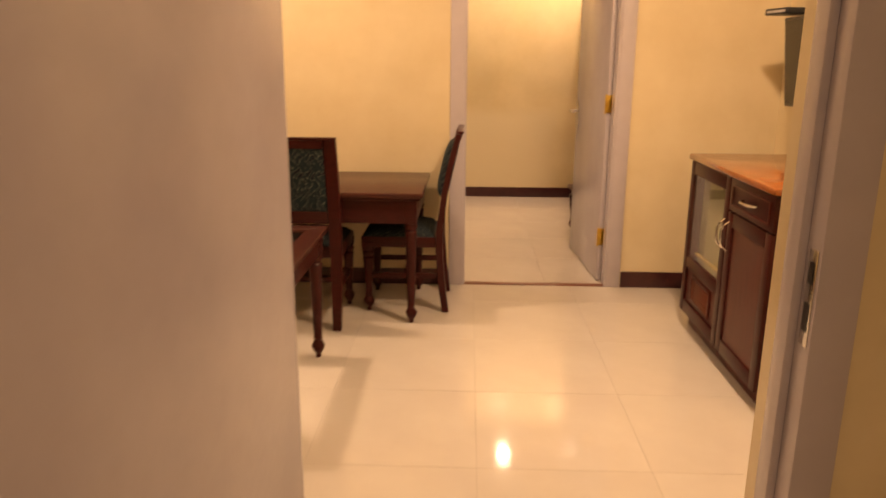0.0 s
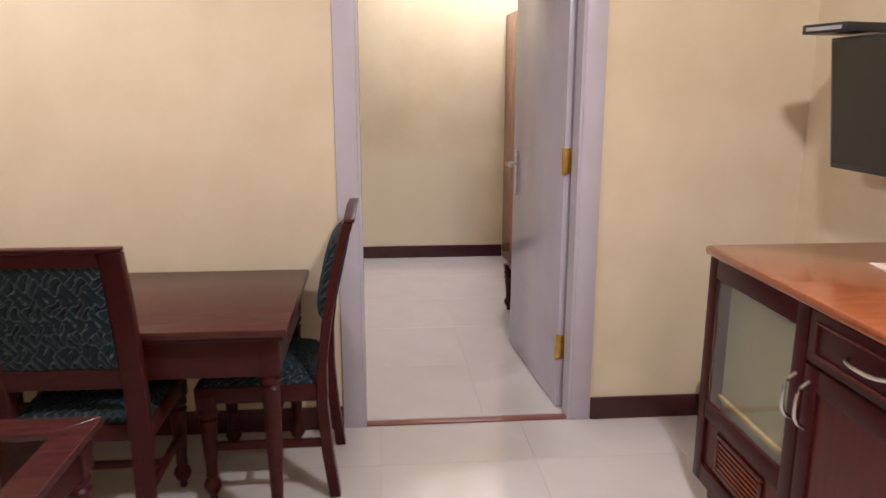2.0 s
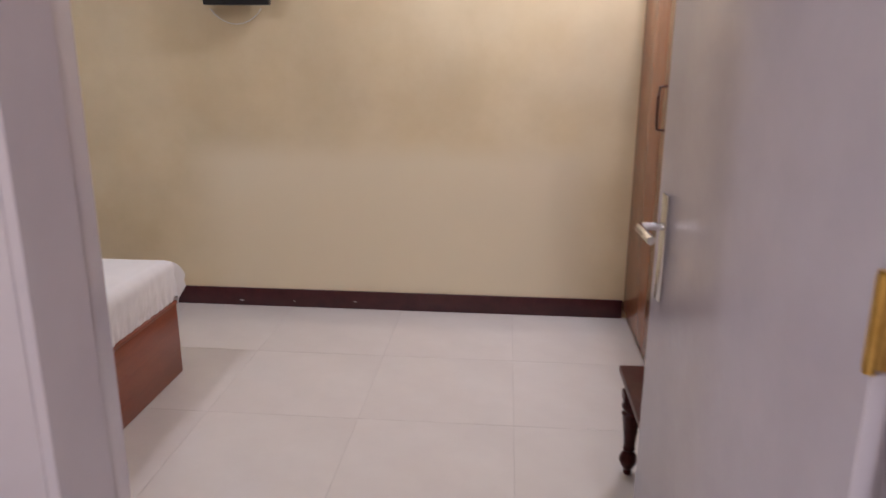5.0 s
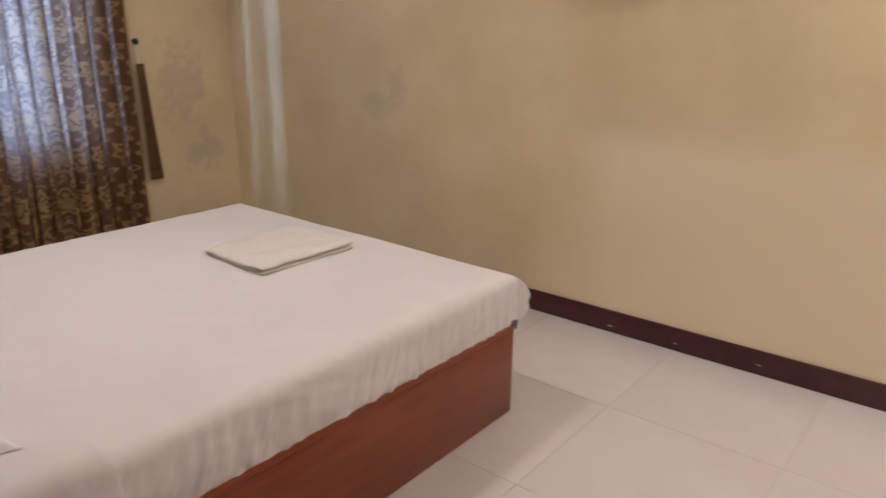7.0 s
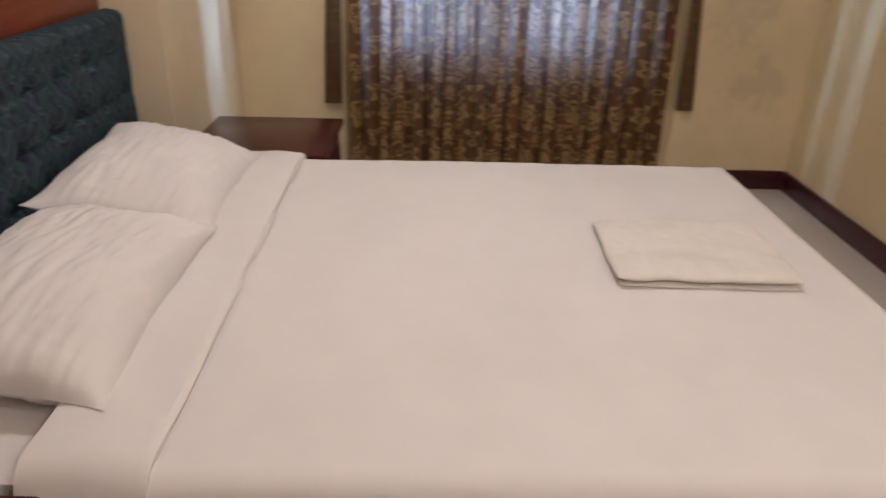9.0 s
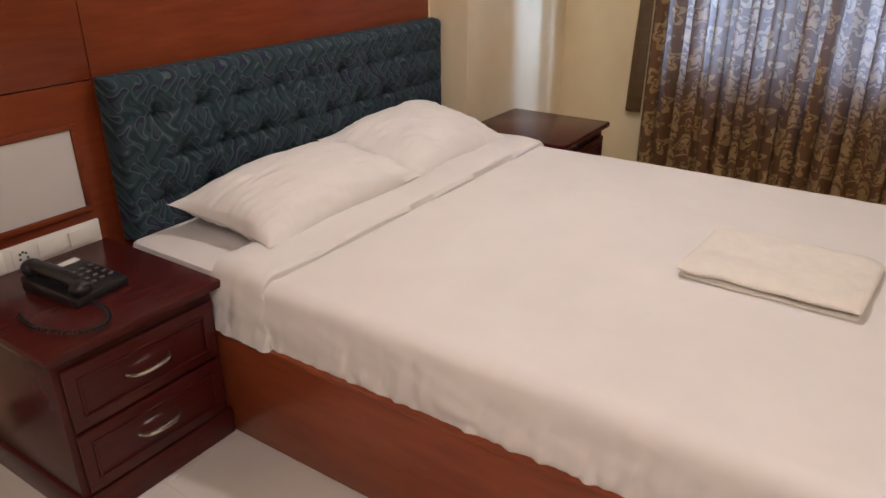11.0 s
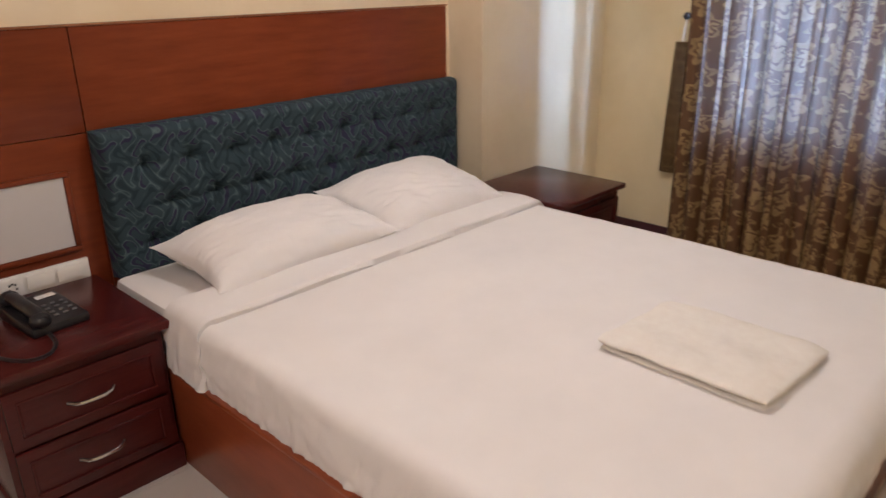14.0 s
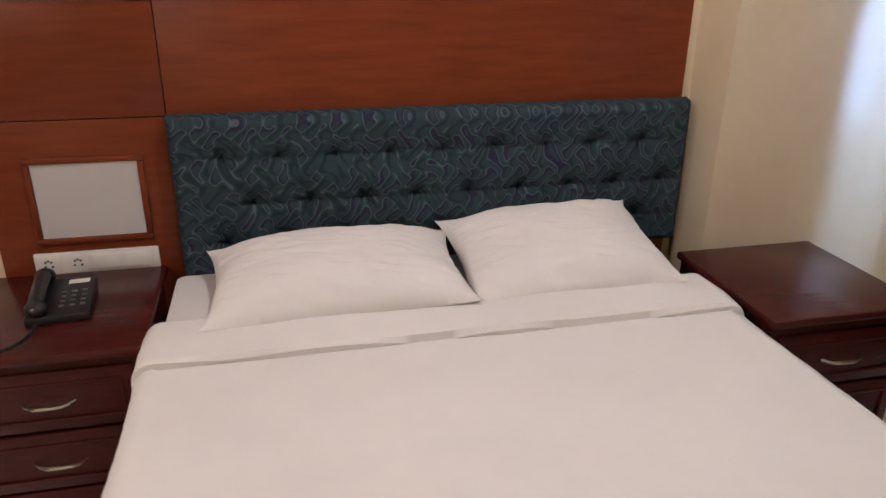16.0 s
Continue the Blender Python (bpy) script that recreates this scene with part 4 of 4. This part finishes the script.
for r in ((-W + 0.03, W - 0.03, -D + 0.03, -D + 0.05), (-W + 0.03, W - 0.03, D - 0.05, D - 0.03), (-W + 0.03, -W + 0.05, -D + 0.051, D - 0.051), (W - 0.05, W - 0.03, -D + 0.051, D - 0.051)):
    part("apron", boxes((*r, 0.50, 0.5965), bevel=0.002), DARKW, cof)
for x in (-W + 0.055, W - 0.055):
    for y in (-D + 0.055, D - 0.055):
        bm = turned_leg(0.585, 0.085)
        bmesh.ops.translate(bm, verts=bm.verts, vec=(x, y, 0))
        part("leg", bm, DARKW, cof)

# ---- cabinet under the television ----
cab = thing("cabinet", (1.17, -1.15, 0), "red mahogany cabinet with a glass door, louvred panel, drawer and door", "cabinet")
MID = -0.045
for y0, y1 in ((-0.522, -0.502), (MID - 0.01, MID + 0.01), (0.510, 0.53)):
    part("upright", boxes((0.022, 0.655, y0, y1, 0.08, 0.877), bevel=0.001), CABW, cab)
part("back_board", boxes((0.62, 0.635, -0.5015, 0.5095, 0.08, 0.877)), CABW, cab)
part("bottom_board", boxes((0.022, 0.6195, -0.5015, MID - 0.011, 0.08, 0.10)), CABW, cab)
part("plinth", boxes((0.05, 0.65, -0.50, 0.51, 0.0, 0.0795), bevel=0.002), CABW, cab)
part("top", boxes((-0.015, 0.657, -0.535, 0.545, 0.878, 0.908), bevel=0.010), CABTOP, cab, "glossy orange-brown varnished top")
# added board; its olive colour paints the opposite wall's reflection in the glass
part("reflection_board", boxes((0.06, 0.60, MID + 0.04, 0.49, 0.085, 0.85), bevel=0.01), PANE_REFLECTION, cab, "pale olive board behind the glass, coloured as the wall's reflection in it")
part("inner_ledge", boxes((0.045, 0.0595, MID + 0.045, 0.485, 0.388, 0.402), bevel=0.003), PALEWOOD, cab, "pale wooden ledge behind the glass")
gd = part("glass_door", boxes((0.0, 0.0215, MID + 0.004, MID + 0.06, 0.085, 0.873), bevel=0.003), DARKW, cab)
part("stile", boxes((0.0, 0.0215, 0.478, 0.53, 0.085, 0.873), bevel=0.003), DARKW, gd)
for z0, z1 in ((0.81, 0.873), (0.325, 0.385), (0.085, 0.15)):
    part("rail", boxes((0.0, 0.0215, MID + 0.0605, 0.4775, z0, z1), bevel=0.003), DARKW, gd)
part("pane", boxes((0.008, 0.012, MID + 0.0605, 0.4775, 0.3855, 0.8095)), GLASS, gd).visible_shadow = False
part("louvre_board", boxes((0.012, 0.02, MID + 0.0605, 0.4775, 0.1505, 0.3245)), CABW, gd)
for r in ((0.10, 0.39, 0.290, 0.307), (0.10, 0.39, 0.168, 0.185), (0.10, 0.117, 0.1855, 0.2895), (0.373, 0.39, 0.1855, 0.2895)):
    part("louvre_frame", boxes((0.003, 0.0115, *r), bevel=0.003), CABW, gd)
for i in range(6):
    part("slat", boxes((0.004, 0.0115, 0.1175, 0.3725, 0.187 + 0.017 * i, 0.197 + 0.017 * i), bevel=0.002), PANELW, gd)
dr = part("drawer", boxes((0.0, 0.0215, -0.52, MID - 0.002, 0.735, 0.873), bevel=0.004), DARKW, cab)
for r in ((-0.485, -0.08, 0.842, 0.850), (-0.485, -0.08, 0.757, 0.765), (-0.485, -0.477, 0.7655, 0.8415), (-0.088, -0.08, 0.7655, 0.8415)):
    part("moulding", boxes((-0.006, -0.0005, *r), bevel=0.002), CABW, dr)
bm = bmesh.new()
pull(bm, (0.0, -0.28, 0.803), 0.14, -0.03, "y")
part("handle", bm, CHROME, dr, "bowed chrome handle")
cd = part("door", boxes((0.008, 0.018, -0.4595, -0.1055, 0.1505, 0.6645)), CABW, cab)
for r in ((-0.52, -0.46, 0.085, 0.728), (-0.105, MID - 0.002, 0.085, 0.728), (-0.4595, -0.1055, 0.665, 0.728), (-0.4595, -0.1055, 0.085, 0.15)):
    part("door_frame_piece", boxes((0.0, 0.0215, *r), bevel=0.004), DARKW, cd)
for y, who in ((MID - 0.03, cd), (MID + 0.03, gd)):
    bm = bmesh.new()
    pull(bm, (0.0, y, 0.62), 0.13, -0.032, "z")
    part("handle", bm, CHROME, who, "bowed chrome handle")

bin_ob = thing("waste_bin", (1.53, -0.17, 0), "translucent grey-white plastic waste bin behind the cabinet", "waste bin")
bm = bmesh.new()
lathe(bm, [(0.085, 0.0), (0.09, 0.004), (0.118, 0.25), (0.122, 0.27), (0.118, 0.27), (0.112, 0.25), (0.082, 0.008)], n=28)
part("bucket", bm, GREY, bin_ob)
bm = bmesh.new()
lathe(bm, [(0.119, 0.225), (0.1235, 0.232), (0.1275, 0.272), (0.1235, 0.276), (0.1225, 0.271)], n=28)
part("rim", bm, WHITEP, bin_ob)

# ---- on the cabinet and the wall above ----
tv = thing("television", (1.69, -0.80, 1.36), "flat black wall-mounted television tilted slightly down", "television")
tv.matrix_world = pose(1.69, -0.765, 1.36, 0, -6.5, 0)
part("casing", boxes((-0.03, 0.03, -0.375, 0.36, -0.22, 0.225), bevel=0.006), BLACK, tv)
part("screen", boxes((-0.0325, -0.0305, -0.358, 0.343, -0.20, 0.21)), SCREEN, tv)
part("maker_mark", boxes((-0.0335, -0.0325, -0.03, 0.02, -0.212, -0.206)), PALEKEY, tv)
part("wall_bracket", boxes((0.0305, 0.125, -0.08, 0.08, -0.10, 0.10), bevel=0.004), BLACK, tv)
bm = bmesh.new()
tube(bm, [(0.0, -0.05, -0.21), (0.0, -0.05, -0.25), (0.01, -0.035, -0.262), (0.02, -0.02, -0.25), (0.02, -0.02, -0.21)], 0.006)
part("cable", bm, BLACK, tv)
box_ob = thing("set_top_box", (1.66, -0.46, 1.592), "slim black set-top box lying on the television", "set-top box", rz=12)
part("body", boxes((-0.10, 0.10, -0.09, 0.10, 0.0, 0.032), bevel=0.004), BLACK, box_ob)
part("front_strip", boxes((-0.1015, -0.1003, -0.07, 0.08, 0.010, 0.022)), GREY, box_ob)
ad = thing("white_router", (1.69, -0.93, 1.592), "flat white plastic device on the television", "router", rz=-4)
part("body", boxes((-0.06, 0.06, -0.11, 0.11, 0.0, 0.028), bevel=0.006), WHITEP, ad)

leaflet = thing("leaflet", (1.60, -1.06, 0.9085), "printed card menu lying on the cabinet", "leaflet", rz=-8)
part("card", boxes((-0.10, 0.10, -0.15, 0.15, 0.0, 0.003)), PAPER, leaflet)
part("print_lines", boxes(*[(-0.07, 0.07, -0.11 + 0.03 * i, -0.10 + 0.03 * i, 0.0032, 0.0038) for i in range(7)]), STRIP, leaflet)
remote = thing("remote_control", (1.74, -0.93, 0.9085), "black remote control on the cabinet", "remote control", rz=70)
part("body", boxes((-0.022, 0.022, -0.085, 0.085, 0.0, 0.02), bevel=0.007), BLACK, remote)
for j in range(6):
    part("button", boxes((-0.010, 0.010, -0.06 + 0.022 * j, -0.050 + 0.022 * j, 0.0202, 0.0225), bevel=0.001), GREY, remote)
tray = thing("tray", (1.66, -1.37, 0.9085), "dark lacquered serving tray on the cabinet", "tray")
part("base", boxes((-0.17, 0.17, -0.20, 0.20, 0.0, 0.010), bevel=0.003), BLACK, tray)
part("lip", boxes((-0.17, 0.17, -0.20, -0.188, 0.0105, 0.025), (-0.17, 0.17, 0.188, 0.20, 0.0105, 0.025), (-0.17, -0.158, -0.1875, 0.1875, 0.0105, 0.025), (0.158, 0.17, -0.1875, 0.1875, 0.0105, 0.025), bevel=0.003), BLACK, tray)
bottle = thing("bottle", (1.75, -1.27, 0.919), "green glass bottle standing on the tray", "bottle")
bm = bmesh.new()
lathe(bm, [(0.03, 0.0), (0.036, 0.006), (0.037, 0.15), (0.032, 0.18), (0.015, 0.22), (0.0135, 0.27)], n=20)
part("glass_body", bm, GREENG, bottle)
bm = bmesh.new()
lathe(bm, [(0.015, 0.27), (0.0155, 0.292), (0.014, 0.295)], n=16)
part("cap", bm, WHITEP, bottle)
tumbler = thing("tumbler", (1.70, -1.21, 0.919), "clear glass tumbler on the tray", "glass")
bm = bmesh.new()
lathe(bm, [(0.028, 0.0), (0.034, 0.10), (0.032, 0.10), (0.026, 0.006)], n=20)
part("glass_body", bm, GLASS, tumbler)

# ---- ceiling lamps ----
GLOW = bpy.data.materials.new("lamp_glow")
GLOW.use_nodes = True
GLOW.node_tree.nodes["Principled BSDF"].inputs["Emission Color"].default_value = (1.0, 0.85, 0.66, 1)
GLOW.node_tree.nodes["Principled BSDF"].inputs["Emission Strength"].default_value = 6
for x, y, r in ((-1.3, -0.95, 0.085), (0.9, -1.8, 0.085), (-1.9, 1.25, 0.105), (0.44, 2.55, 0.05), (1.15, 2.6, 0.05), (0.3, -5.2, 0.08)):
    dl = thing("ceiling_downlight", (x, y, CZ), "round white recessed ceiling downlight, switched on", "ceiling light", "ceiling downlights")
    bm = bmesh.new()
    lathe(bm, [(r + 0.02, -0.012), (r + 0.022, -0.002), (r + 0.022, 0.0)], n=24)
    part("rim", bm, WHITEP, dl)
    bm = bmesh.new()
    lathe(bm, [(r, -0.016), (r + 0.004, -0.0125)], n=24)
    part("diffuser", bm, GLOW, dl)

# ---- floor tiles ----
TS = 0.6
tile_mesh = mesh_of("tile", boxes((0.0007, TS - 0.0007, 0.0007, TS - 0.0007, -0.0085, 0.0), bevel=0.0007), TILE)


def lay(x0, x1, y0, y1, ox, oy):
    """Tiles on the grid through (ox, oy), cut where they meet the walls."""
    i = math.floor((x0 - ox) / TS)
    while ox + i * TS < x1 - 0.005:
        j = math.floor((y0 - oy) / TS)
        while oy + j * TS < y1 - 0.005:
            ax, bx = max(x0, ox + i * TS), min(x1, ox + (i + 1) * TS)
            ay, by = max(y0, oy + j * TS), min(y1, oy + (j + 1) * TS)
            if bx - ax > 0.01 and by - ay > 0.01:
                whole = bx - ax > TS - 0.001 and by - ay > TS - 0.001
                if whole:
                    ob = new("tile", tile_mesh)
                    ob.location = (ax, ay, 0)
                else:
                    ob = new("tile", mesh_of("tile", boxes((0.0007, bx - ax - 0.0007, 0.0007, by - ay - 0.0007, -0.0085, 0.0), bevel=0.0007), TILE))
                    ob.location = (ax, ay, 0)
                ob.parent = floor
            j += 1
        i += 1


lay(-3.18, 1.83, -2.79, 0.0, 0.07, -0.33)
lay(-3.660, 1.70, 0.045, 3.087, -0.08, 1.27)
lay(-1.48, 1.48, -6.08, -2.79, 0.07, -0.33)
